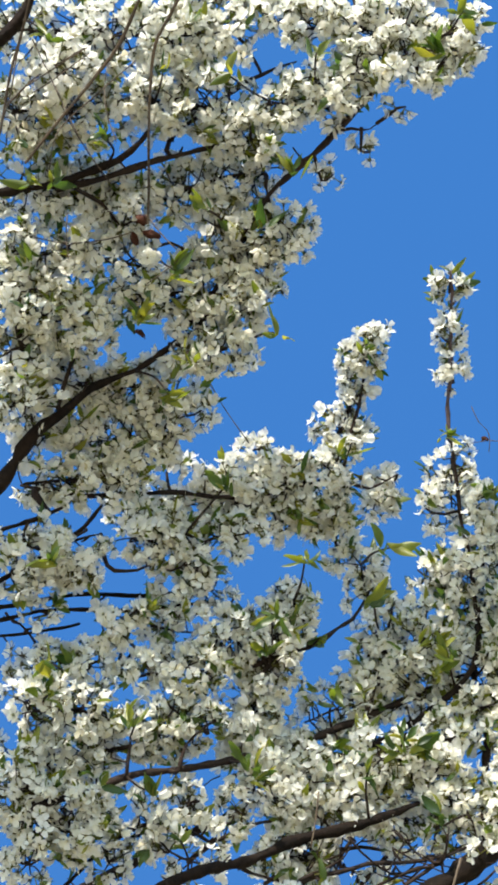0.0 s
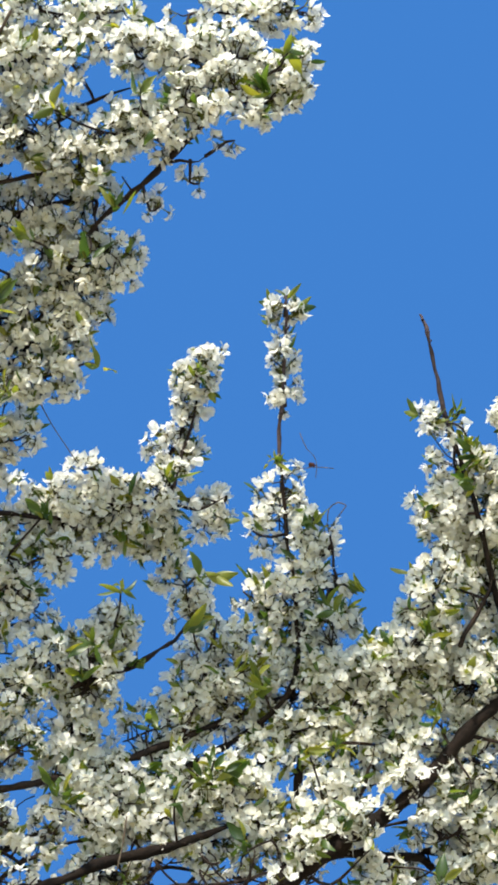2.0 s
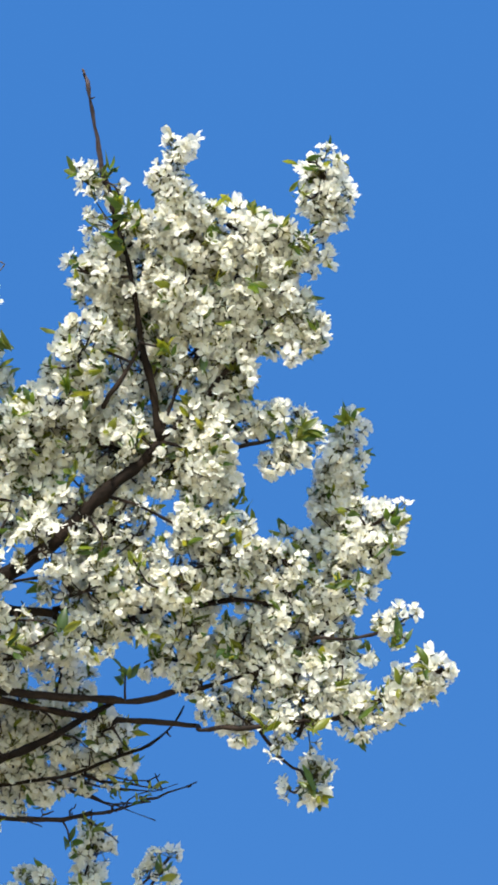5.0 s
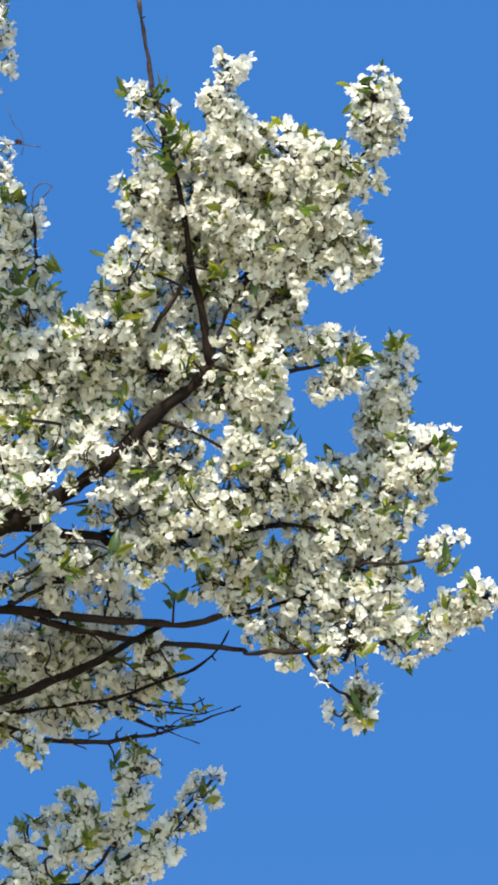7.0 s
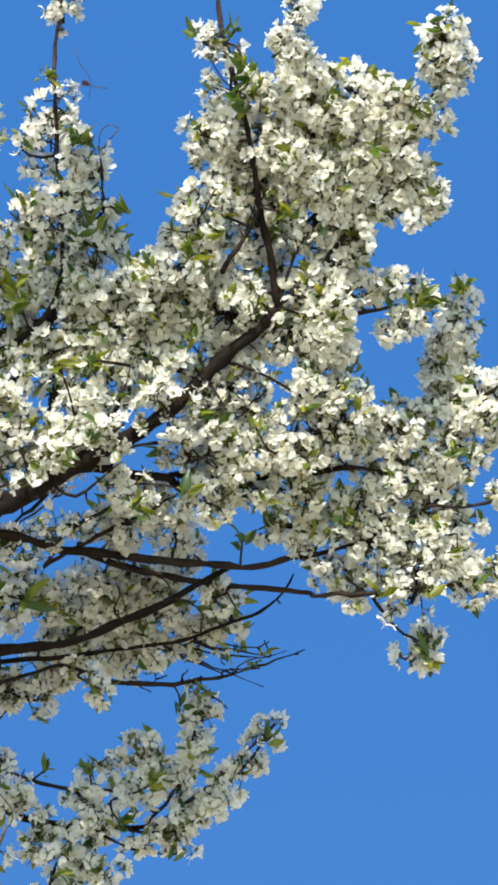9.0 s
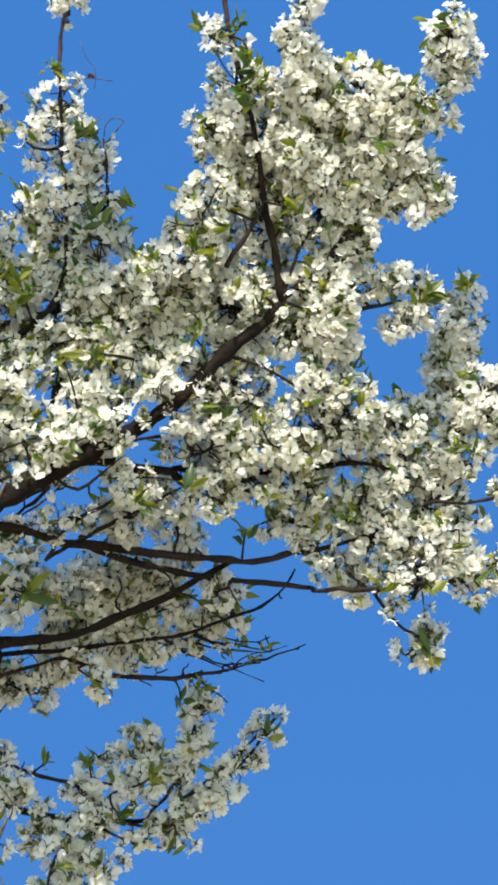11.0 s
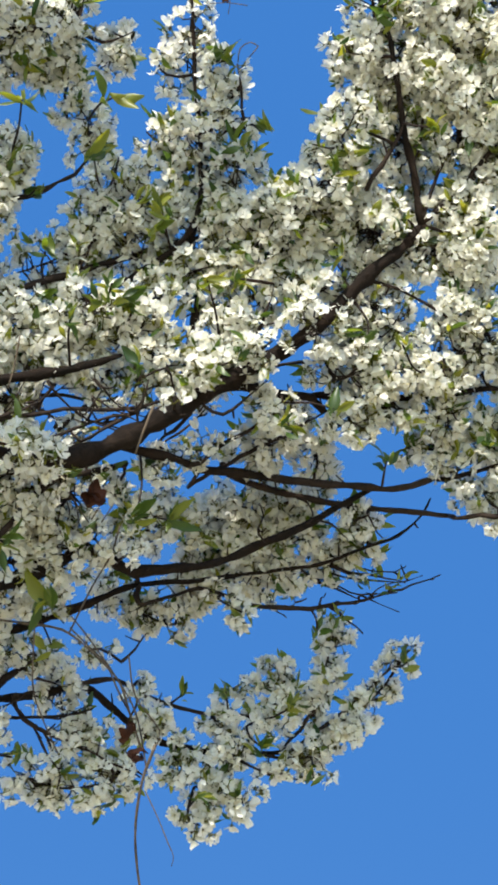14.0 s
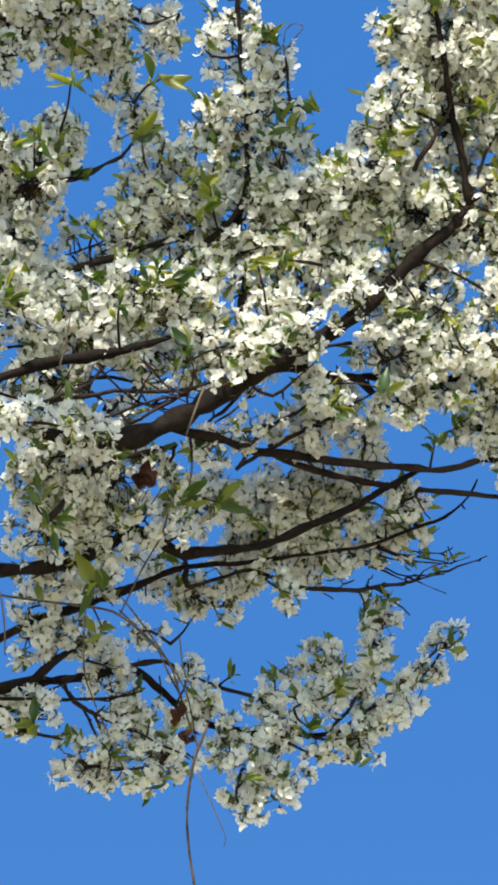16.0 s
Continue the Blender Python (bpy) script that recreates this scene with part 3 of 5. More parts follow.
outer((-0.622, 1.017, 3.053, 6.3), (-0.596, 1.007, 3.071, 6.3), (-0.579, 0.997, 3.085, 5.8), (-0.567, 0.977, 3.103, 5.3))
limb((-0.430, 1.325, 2.892, 2.9), (-0.392, 1.283, 2.944, 2.9), (-0.361, 1.250, 2.982, 2.9), (-0.325, 1.223, 3.013, 3.4), (-0.290, 1.207, 3.032, 3.9), (-0.262, 1.192, 3.049, 3.9), (-0.239, 1.176, 3.064, 3.9), (-0.213, 1.159, 3.081, 3.4), (-0.171, 1.131, 3.106, 2.4), (-0.118, 1.112, 3.124, 2.0))
limb((-0.245, 1.181, 3.055, 2.4), (-0.222, 1.185, 3.055, 2.0), (-0.205, 1.182, 3.060, 1.0))
limb((-0.334, 1.247, 2.994, 2.0), (-0.336, 1.222, 3.016, 2.0), (-0.342, 1.198, 3.034, 1.5))
outer((-0.677, 1.371, 2.694, 8.8), (-0.652, 1.366, 2.720, 8.3), (-0.619, 1.346, 2.767, 7.3), (-0.587, 1.341, 2.793, 5.9), (-0.555, 1.335, 2.820, 4.9), (-0.503, 1.335, 2.846, 3.9), (-0.463, 1.329, 2.872, 3.4), (-0.423, 1.324, 2.895, 2.9))
limb((-0.637, 1.220, 2.880, 2.9), (-0.629, 1.252, 2.857, 2.9), (-0.621, 1.288, 2.828, 2.9), (-0.620, 1.312, 2.806, 2.9), (-0.619, 1.347, 2.772, 2.9))
limb((-0.594, 1.342, 2.791, 2.4), (-0.563, 1.294, 2.863, 2.4), (-0.529, 1.278, 2.898, 2.0), (-0.496, 1.261, 2.932, 1.5))
limb((-0.445, 1.173, 3.053, 2.5), (-0.391, 1.162, 3.094, 2.5), (-0.351, 1.157, 3.124, 2.5), (-0.324, 1.158, 3.145, 2.5), (-0.294, 1.161, 3.164, 2.0))
limb((-0.435, 1.256, 2.958, 2.0), (-0.467, 1.248, 2.954, 2.0), (-0.460, 1.300, 2.907, 2.5), (-0.430, 1.295, 2.922, 2.5))
limb((-0.631, 1.412, 2.737, 4.0), (-0.591, 1.441, 2.747, 3.5), (-0.549, 1.466, 2.759, 3.0), (-0.485, 1.492, 2.778, 3.0), (-0.434, 1.518, 2.788, 3.1), (-0.380, 1.539, 2.803, 3.1), (-0.325, 1.552, 2.825, 3.1), (-0.283, 1.565, 2.843, 2.6), (-0.270, 1.551, 2.885, 2.6), (-0.247, 1.522, 2.944, 2.1), (-0.235, 1.486, 3.008, 1.6))
limb((-0.282, 1.551, 2.831, 2.1), (-0.248, 1.577, 2.838, 2.1), (-0.212, 1.589, 2.862, 1.6))
outer((-0.678, 1.412, 2.676, 2.9), (-0.629, 1.417, 2.699, 2.9), (-0.597, 1.418, 2.714, 2.0))
outer((-0.681, 1.445, 2.628, 2.9), (-0.645, 1.449, 2.655, 3.0), (-0.608, 1.453, 2.680, 2.5), (-0.577, 1.451, 2.708, 2.5), (-0.557, 1.445, 2.735, 2.0))
limb((-0.574, 1.440, 2.699, 2.0), (-0.602, 1.450, 2.689, 2.0), (-0.559, 1.465, 2.708, 2.0))
outer((-0.682, 1.457, 2.611, 2.9), (-0.637, 1.481, 2.633, 2.5), (-0.584, 1.507, 2.655, 2.5), (-0.523, 1.539, 2.668, 2.5), (-0.469, 1.566, 2.681, 2.0))
outer((-0.683, 1.465, 2.599, 2.5), (-0.625, 1.488, 2.625, 2.0), (-0.552, 1.522, 2.640, 2.5), (-0.490, 1.547, 2.656, 2.5), (-0.438, 1.568, 2.669, 2.5), (-0.400, 1.594, 2.668, 2.0))
outer((-0.689, 1.494, 2.590, 2.0), (-0.636, 1.517, 2.610, 2.0), (-0.594, 1.533, 2.629, 2.0))
limb((-0.552, 1.557, 2.579, 2.0), (-0.539, 1.546, 2.622, 2.0), (-0.523, 1.533, 2.668, 1.5))
limb((-0.535, 1.567, 2.447, 2.4), (-0.531, 1.562, 2.481, 1.9), (-0.524, 1.556, 2.517, 1.5))
limb((-0.477, 1.589, 2.462, 2.4), (-0.470, 1.583, 2.488, 1.9), (-0.439, 1.582, 2.516, 1.5))
limb((-0.551, 1.472, 2.668, 2.5), (-0.528, 1.490, 2.671, 2.5), (-0.497, 1.503, 2.686, 2.0))
limb((-0.133, 1.692, 2.620, 3.6), (-0.124, 1.670, 2.675, 3.6), (-0.123, 1.653, 2.719, 3.1), (-0.126, 1.635, 2.762, 3.1), (-0.132, 1.618, 2.803, 3.1), (-0.136, 1.590, 2.854, 2.6), (-0.138, 1.562, 2.905, 2.6))
shoot((-0.140, 1.568, 2.897, 2.9), (-0.138, 1.554, 2.922, 2.7), (-0.130, 1.515, 2.975, 2.2), (-0.124, 1.465, 3.036, 1.9), (-0.123, 1.438, 3.070, 1.3))
limb((-0.400, 1.593, 2.595, 3.0), (-0.344, 1.612, 2.623, 3.5), (-0.314, 1.626, 2.649, 3.5), (-0.279, 1.635, 2.681, 2.6), (-0.253, 1.637, 2.721, 2.1))
limb((-0.271, 1.668, 2.553, 3.0), (-0.246, 1.660, 2.613, 3.0), (-0.231, 1.652, 2.668, 2.6), (-0.225, 1.646, 2.713, 2.1))
limb((-0.212, 1.671, 2.678, 1.6), (-0.174, 1.684, 2.684, 2.1), (-0.145, 1.690, 2.697, 1.6))
limb((-0.072, 1.618, 2.739, 2.0), (-0.076, 1.604, 2.775, 2.1), (-0.081, 1.587, 2.814, 2.1))
outer((-0.117, 1.650, 2.688, 3.1), (-0.098, 1.644, 2.718, 2.6), (-0.074, 1.635, 2.750, 2.1))
limb((-0.124, 1.620, 2.732, 2.0), (-0.092, 1.621, 2.751, 1.5), (-0.063, 1.626, 2.762, 1.6))
limb((-0.619, 1.620, 2.376, 2.9), (-0.559, 1.635, 2.397, 3.0), (-0.534, 1.640, 2.412, 3.0), (-0.497, 1.644, 2.436, 2.0))
limb((-0.478, 1.664, 2.382, 3.4), (-0.447, 1.664, 2.408, 3.0), (-0.415, 1.668, 2.426, 2.5), (-0.357, 1.679, 2.439, 2.5))
limb((-0.307, 1.698, 2.396, 2.5), (-0.272, 1.690, 2.447, 2.5), (-0.250, 1.685, 2.486, 2.0))
limb((-0.283, 1.714, 2.369, 2.5), (-0.242, 1.705, 2.410, 2.5), (-0.204, 1.718, 2.401, 2.0), (-0.151, 1.719, 2.419, 2.5))
limb((-0.391, 1.694, 2.366, 2.5), (-0.346, 1.694, 2.396, 2.5), (-0.294, 1.701, 2.411, 2.5), (-0.242, 1.714, 2.407, 2.5))
limb((-0.294, 1.643, 2.398, 1.4), (-0.256, 1.669, 2.369, 1.4), (-0.211, 1.687, 2.355, 1.0))
limb((-0.240, 1.650, 2.402, 1.4), (-0.211, 1.671, 2.378, 1.4), (-0.188, 1.680, 2.375, 1.0))
limb((-0.191, 1.669, 2.375, 1.4), (-0.181, 1.663, 2.402, 1.4), (-0.192, 1.658, 2.421, 1.0))
limb((-0.334, 1.654, 2.358, 1.4), (-0.300, 1.658, 2.377, 1.4), (-0.287, 1.655, 2.399, 1.0))
limb((-0.159, 1.651, 2.419, 1.4), (-0.151, 1.665, 2.404, 1.4), (-0.145, 1.678, 2.388, 1.0))
limb((-0.249, 1.666, 2.365, 1.4), (-0.229, 1.661, 2.393, 1.4), (-0.244, 1.657, 2.409, 1.0))
limb((-0.175, 1.716, 2.347, 1.9), (-0.133, 1.712, 2.377, 1.5), (-0.110, 1.708, 2.401, 1.0))
limb((-0.120, 1.677, 2.373, 1.4), (-0.112, 1.673, 2.394, 1.4), (-0.106, 1.668, 2.417, 1.0))
outer((-0.404, 1.668, 2.367, 1.9), (-0.366, 1.681, 2.359, 1.9), (-0.318, 1.699, 2.340, 1.5))
limb((-0.094, 1.678, 2.374, 1.9), (-0.068, 1.675, 2.395, 1.4), (-0.041, 1.671, 2.417, 1.0))
limb((-0.310, 1.757, 2.281, 1.5), (-0.290, 1.762, 2.292, 1.5), (-0.277, 1.762, 2.311, 1.0))
limb((-0.276, 1.779, 2.237, 1.5), (-0.263, 1.780, 2.255, 1.5), (-0.252, 1.778, 2.280, 1.0))
limb((-0.212, 1.783, 2.279, 1.5), (-0.200, 1.787, 2.302, 1.5), (-0.183, 1.791, 2.324, 1.0))
limb((-0.048, 1.794, 2.282, 1.5), (-0.044, 1.797, 2.302, 1.5), (-0.047, 1.801, 2.319, 1.0))
limb((0.013, 1.820, 2.328, 1.5), (0.020, 1.834, 2.320, 1.5), (0.011, 1.847, 2.314, 1.0))
limb((0.037, 1.828, 2.306, 1.5), (0.056, 1.851, 2.301, 1.5), (0.065, 1.871, 2.303, 1.0))
limb((0.087, 1.839, 2.329, 1.5), (0.095, 1.854, 2.318, 1.5), (0.108, 1.868, 2.306, 1.0))
limb((-0.073, 1.945, 2.275, 1.6), (-0.051, 1.969, 2.269, 1.6), (-0.028, 1.990, 2.269, 1.1))
limb((-0.030, 1.955, 2.249, 1.6), (-0.014, 1.977, 2.246, 1.1), (-0.006, 1.997, 2.248, 0.5))
limb((-0.252, 1.952, 2.055, 1.6), (-0.211, 1.970, 2.042, 1.6), (-0.187, 1.985, 2.033, 1.1))
limb((-0.321, 1.901, 2.133, 1.6), (-0.294, 1.917, 2.128, 1.6), (-0.273, 1.930, 2.129, 1.0))
outer((-0.411, 1.899, 2.072, 1.6), (-0.379, 1.918, 2.064, 1.6), (-0.354, 1.933, 2.066, 1.0))
limb((-0.373, 1.901, 2.097, 1.6), (-0.353, 1.919, 2.082, 1.6), (-0.343, 1.938, 2.057, 1.0))
limb((-0.330, 1.672, 2.441, 1.5), (-0.306, 1.692, 2.421, 1.5), (-0.281, 1.706, 2.412, 1.0))
limb((-0.292, 1.686, 2.425, 1.5), (-0.265, 1.684, 2.451, 1.5), (-0.270, 1.676, 2.476, 1.0))
limb((-0.242, 1.702, 2.409, 1.5), (-0.246, 1.689, 2.445, 1.5), (-0.225, 1.688, 2.465, 1.0))
limb((-0.333, 1.696, 2.390, 1.5), (-0.325, 1.685, 2.426, 1.5), (-0.317, 1.683, 2.446, 1.0))
limb((-0.463, 1.637, 2.445, 1.5), (-0.456, 1.635, 2.465, 1.5), (-0.438, 1.639, 2.477, 1.0))
limb((-0.345, 1.688, 2.401, 1.5), (-0.282, 1.711, 2.384, 1.5), (-0.231, 1.722, 2.386, 1.5), (-0.178, 1.722, 2.408, 1.5))
limb((-0.554, 1.275, 2.880, 1.5), (-0.540, 1.264, 2.904, 1.5), (-0.546, 1.252, 2.921, 1.0))
limb((-0.614, 1.294, 2.833, 1.5), (-0.598, 1.316, 2.825, 1.5), (-0.569, 1.338, 2.824, 1.0))
limb((-0.488, 1.262, 2.933, 1.5), (-0.464, 1.277, 2.936, 1.5), (-0.460, 1.300, 2.921, 1.0))
limb((-0.661, 1.483, 2.606, 1.5), (-0.639, 1.509, 2.590, 1.5), (-0.634, 1.544, 2.550, 1.0))
limb((-0.637, 1.495, 2.604, 1.5), (-0.616, 1.528, 2.577, 1.5), (-0.587, 1.558, 2.556, 1.0))
limb((-0.550, 1.518, 2.620, 1.5), (-0.515, 1.557, 2.588, 1.5), (-0.472, 1.576, 2.589, 1.0))
limb((-0.483, 1.502, 2.676, 1.5), (-0.464, 1.503, 2.692, 1.5), (-0.450, 1.501, 2.709, 1.0))
limb((-0.439, 1.587, 2.548, 1.5), (-0.460, 1.600, 2.527, 1.5), (-0.469, 1.618, 2.500, 1.0))
limb((-0.003, 1.955, 2.296, 1.3), (0.041, 1.955, 2.285, 1.2), (0.062, 1.955, 2.273, 1.1), (0.098, 1.955, 2.266, 1.0), (0.134, 1.955, 2.268, 0.9))
limb((0.055, 1.945, 2.304, 1.3), (0.091, 1.945, 2.295, 1.2), (0.119, 1.945, 2.291, 1.1), (0.141, 1.945, 2.296, 1.0), (0.145, 1.945, 2.301, 0.9))
limb((0.026, 1.955, 2.296, 1.4), (0.070, 1.955, 2.287, 1.3), (0.113, 1.955, 2.282, 1.2), (0.149, 1.955, 2.283, 1.1), (0.168, 1.955, 2.292, 1.0))
limb((-0.001, 1.925, 2.236, 1.3), (0.001, 1.925, 2.244, 1.1), (0.003, 1.925, 2.248, 0.9))
limb((0.035, 1.935, 2.242, 1.4), (0.038, 1.935, 2.250, 1.2), (0.041, 1.935, 2.258, 1.0))
limb((0.090, 1.955, 2.256, 1.3), (0.107, 1.955, 2.271, 1.1), (0.131, 1.955, 2.282, 0.9))
limb((-0.343, 1.670, 2.372, 1.3), (-0.327, 1.670, 2.394, 1.1), (-0.319, 1.670, 2.413, 0.9))
limb((-0.344, 1.680, 2.398, 1.2), (-0.329, 1.680, 2.389, 1.0), (-0.312, 1.680, 2.380, 0.8))
limb((-0.335, 1.680, 2.381, 1.3), (-0.290, 1.680, 2.399, 1.1), (-0.273, 1.680, 2.414, 0.9))
limb((-0.310, 1.680, 2.374, 1.2), (-0.304, 1.680, 2.393, 1.0), (-0.300, 1.680, 2.416, 0.8))
limb((-0.250, 1.690, 2.370, 1.5), (-0.218, 1.690, 2.359, 1.3), (-0.182, 1.690, 2.350, 1.0))
limb((-0.231, 1.690, 2.361, 1.4), (-0.209, 1.690, 2.381, 1.3), (-0.200, 1.690, 2.396, 1.1), (-0.196, 1.690, 2.415, 1.0))
limb((-0.243, 1.680, 2.399, 1.3), (-0.218, 1.680, 2.383, 1.1), (-0.182, 1.680, 2.371, 0.9))
limb((-0.206, 1.680, 2.374, 1.1), (-0.197, 1.680, 2.367, 0.9), (-0.186, 1.680, 2.359, 0.8))
limb((-0.282, 1.780, 2.332, 1.4), (-0.263, 1.780, 2.307, 1.2), (-0.244, 1.780, 2.281, 1.0))
limb((-0.352, 1.790, 2.279, 2.4), (-0.299, 1.790, 2.276, 2.2), (-0.262, 1.790, 2.275, 1.9), (-0.224, 1.790, 2.272, 1.7))
limb((-0.387, 1.920, 2.088, 1.9), (-0.347, 1.920, 2.090, 1.7), (-0.286, 1.920, 2.090, 1.5), (-0.245, 1.920, 2.103, 1.3))
limb((-0.385, 1.900, 2.088, 1.9), (-0.345, 1.900, 2.100, 1.6), (-0.321, 1.900, 2.113, 1.3))
limb((-0.384, 1.920, 2.047, 1.9), (-0.357, 1.920, 2.040, 1.6), (-0.329, 1.920, 2.045, 1.3))
limb((-0.320, 1.950, 2.086, 1.5), (-0.300, 1.950, 2.050, 1.4), (-0.282, 1.950, 2.030, 1.2), (-0.284, 1.950, 2.008, 1.0))
# unseen crown limb overhead, added to carry the shading blossoms
outer((-0.86, 0.98, 2.93, 8.0), (-0.76, 0.86, 3.00, 6.5), (-0.64, 0.81, 3.04, 5.0), (-0.52, 0.79, 3.06, 3.5), (-0.42, 0.78, 3.08, 2.0))

grow()
OLD = np.array(OLD)

# flowering shoots
bloom(0.047, 0.80, (0.085, 1.526, 2.859), (0.104, 1.584, 2.783), (0.124, 1.647, 2.692))
bloom(0.040, 0.80, (0.051, 1.570, 2.704), (0.028, 1.605, 2.653), (-0.035, 1.631, 2.612))
bloom(0.015, 1.00, (0.039, 1.531, 2.791), (0.063, 1.534, 2.786))
bloom(0.018, 0.90, (0.063, 1.458, 2.879), (0.072, 1.461, 2.874))
bloom(0.015, 1.00, (0.045, 1.467, 2.884), (0.055, 1.472, 2.877))
bloom(0.011, 0.70, (0.031, 1.560, 2.819), (0.040, 1.563, 2.815))
bloom(0.022, 0.80, (0.449, 1.810, 2.375), (0.491, 1.794, 2.387))
bloom(0.022, 1.00, (0.161, 1.438, 2.907), (0.148, 1.458, 2.887), (0.155, 1.486, 2.854), (0.161, 1.511, 2.822))
bloom(0.043, 1.00, (0.178, 1.509, 2.822), (0.187, 1.562, 2.752), (0.188, 1.594, 2.707))
bloom(0.032, 1.00, (0.219, 1.508, 2.848), (0.257, 1.515, 2.833), (0.295, 1.516, 2.823))
bloom(0.030, 1.00, (0.338, 1.476, 2.906), (0.343, 1.506, 2.870))
bloom(0.017, 0.80, (0.328, 1.523, 2.838), (0.335, 1.535, 2.821))
bloom(0.037, 1.00, (0.259, 1.550, 2.788), (0.298, 1.566, 2.758), (0.299, 1.590, 2.724))
bloom(0.030, 1.00, (0.228, 1.558, 2.767), (0.227, 1.614, 2.689))
bloom(0.018, 1.70, (0.232, 1.652, 2.644), (0.273, 1.640, 2.653), (0.311, 1.640, 2.642), (0.319, 1.654, 2.618), (0.285, 1.670, 2.602))
bloom(0.045, 0.88, (-0.091, 1.668, 2.593), (-0.010, 1.655, 2.619), (0.094, 1.656, 2.614), (0.191, 1.660, 2.594))
bloom(0.033, 1.00, (0.197, 1.638, 2.621), (0.198, 1.680, 2.550))
bloom(0.043, 0.88, (-0.096, 1.690, 2.527), (-0.028, 1.682, 2.547), (0.061, 1.683, 2.542), (0.116, 1.701, 2.505))
bloom(0.022, 0.90, (-0.381, 1.585, 2.291), (-0.351, 1.591, 2.291))
bloom(0.022, 0.90, (-0.322, 1.597, 2.291), (-0.297, 1.605, 2.285))
bloom(0.022, 1.00, (-0.288, 1.609, 2.279), (-0.264, 1.611, 2.284))
bloom(0.043, 1.00, (0.062, 1.718, 2.498), (0.117, 1.731, 2.467), (0.172, 1.721, 2.478), (0.233, 1.706, 2.495))
bloom(0.029, 0.72, (0.069, 1.743, 2.449), (0.118, 1.752, 2.424))
bloom(0.028, 0.90, (0.178, 1.698, 2.521), (0.233, 1.689, 2.525))
bloom(0.038, 0.80, (-0.065, 1.690, 2.466), (-0.098, 1.683, 2.477))
bloom(0.034, 0.90, (-0.014, 1.787, 2.430), (0.022, 1.806, 2.386))
bloom(0.049, 1.00, (-0.082, 1.913, 2.360), (-0.073, 1.931, 2.314), (-0.008, 1.938, 2.298))
bloom(0.028, 1.00, (-0.024, 1.922, 2.341), (0.040, 1.900, 2.396))
bloom(0.024, 0.90, (0.067, 1.919, 2.345), (0.092, 1.922, 2.335))
bloom(0.030, 0.90, (0.027, 1.945, 2.308), (0.093, 1.940, 2.315))
bloom(0.019, 0.80, (-0.094, 1.895, 2.234), (-0.065, 1.901, 2.218))
bloom(0.032, 0.80, (0.188, 1.777, 2.452), (0.222, 1.755, 2.489), (0.250, 1.743, 2.506))
bloom(0.030, 0.80, (0.168, 1.805, 2.395), (0.195, 1.783, 2.439))
bloom(0.034, 1.00, (0.253, 1.806, 2.420), (0.280, 1.785, 2.457))
bloom(0.034, 0.90, (0.218, 1.818, 2.379), (0.252, 1.792, 2.429))
bloom(0.018, 1.20, (0.389, 1.722, 2.700), (0.378, 1.745, 2.667))
bloom(0.034, 0.80, (0.062, 1.553, 2.810), (0.091, 1.597, 2.749))
bloom(0.033, 1.00, (0.144, 1.515, 2.851), (0.173, 1.551, 2.803))
bloom(0.034, 1.00, (0.207, 1.543, 2.807), (0.243, 1.573, 2.761))
bloom(0.033, 0.80, (0.023, 1.662, 2.657), (0.114, 1.658, 2.657))
bloom(0.030, 1.00, (0.268, 1.524, 2.819), (0.296, 1.537, 2.796))
bloom(0.034, 1.00, (0.210, 1.627, 2.672), (0.191, 1.655, 2.632))
bloom(0.034, 0.80, (-0.072, 1.686, 2.596), (0.011, 1.694, 2.586))
bloom(0.024, 1.20, (0.376, 1.732, 2.650), (0.364, 1.767, 2.595))
bloom(0.022, 1.00, (0.363, 1.749, 2.626), (0.356, 1.775, 2.583))
bloom(0.029, 1.00, (0.207, 1.651, 2.597), (0.212, 1.671, 2.562))
bloom(0.028, 1.00, (0.233, 1.594, 2.734), (0.231, 1.622, 2.694))
bloom(0.031, 1.00, (0.301, 1.565, 2.757), (0.309, 1.584, 2.729))
bloom(0.028, 0.90, (0.151, 1.528, 2.802), (0.160, 1.565, 2.753))
bloom(0.026, 0.80, (-0.127, 1.650, 2.404), (-0.088, 1.643, 2.423))
bloom(0.022, 0.56, (-0.056, 1.641, 2.430), (-0.037, 1.633, 2.447))
bloom(0.023, 0.80, (-0.305, 1.627, 2.282), (-0.281, 1.629, 2.287))
bloom(0.018, 0.60, (-0.159, 1.644, 2.364), (-0.146, 1.643, 2.370))
bloom(0.025, 1.10, (0.369, 1.737, 2.644), (0.361, 1.771, 2.588))
bloom(0.040, 1.00, (0.340, 1.774, 2.549), (0.382, 1.763, 2.552), (0.417, 1.750, 2.562))
bloom(0.042, 1.00, (0.376, 1.770, 2.499), (0.353, 1.802, 2.443), (0.374, 1.810, 2.416))
bloom(0.042, 1.00, (0.308, 1.759, 2.500), (0.295, 1.798, 2.425), (0.260, 1.825, 2.375))
bloom(0.037, 0.90, (0.309, 1.813, 2.386), (0.323, 1.830, 2.340), (0.316, 1.841, 2.314))
bloom(0.029, 0.90, (0.219, 1.838, 2.357), (0.261, 1.844, 2.330))
bloom(0.029, 0.90, (0.366, 1.819, 2.374), (0.380, 1.832, 2.334))
bloom(0.026, 1.00, (0.395, 1.839, 2.337), (0.436, 1.820, 2.360), (0.480, 1.801, 2.379))
bloom(0.022, 0.80, (0.432, 1.788, 2.434), (0.449, 1.779, 2.445))
bloom(0.025, 0.80, (0.342, 1.890, 2.288), (0.335, 1.896, 2.275))
bloom(0.010, 0.60, (0.307, 1.901, 2.273), (0.317, 1.903, 2.264))
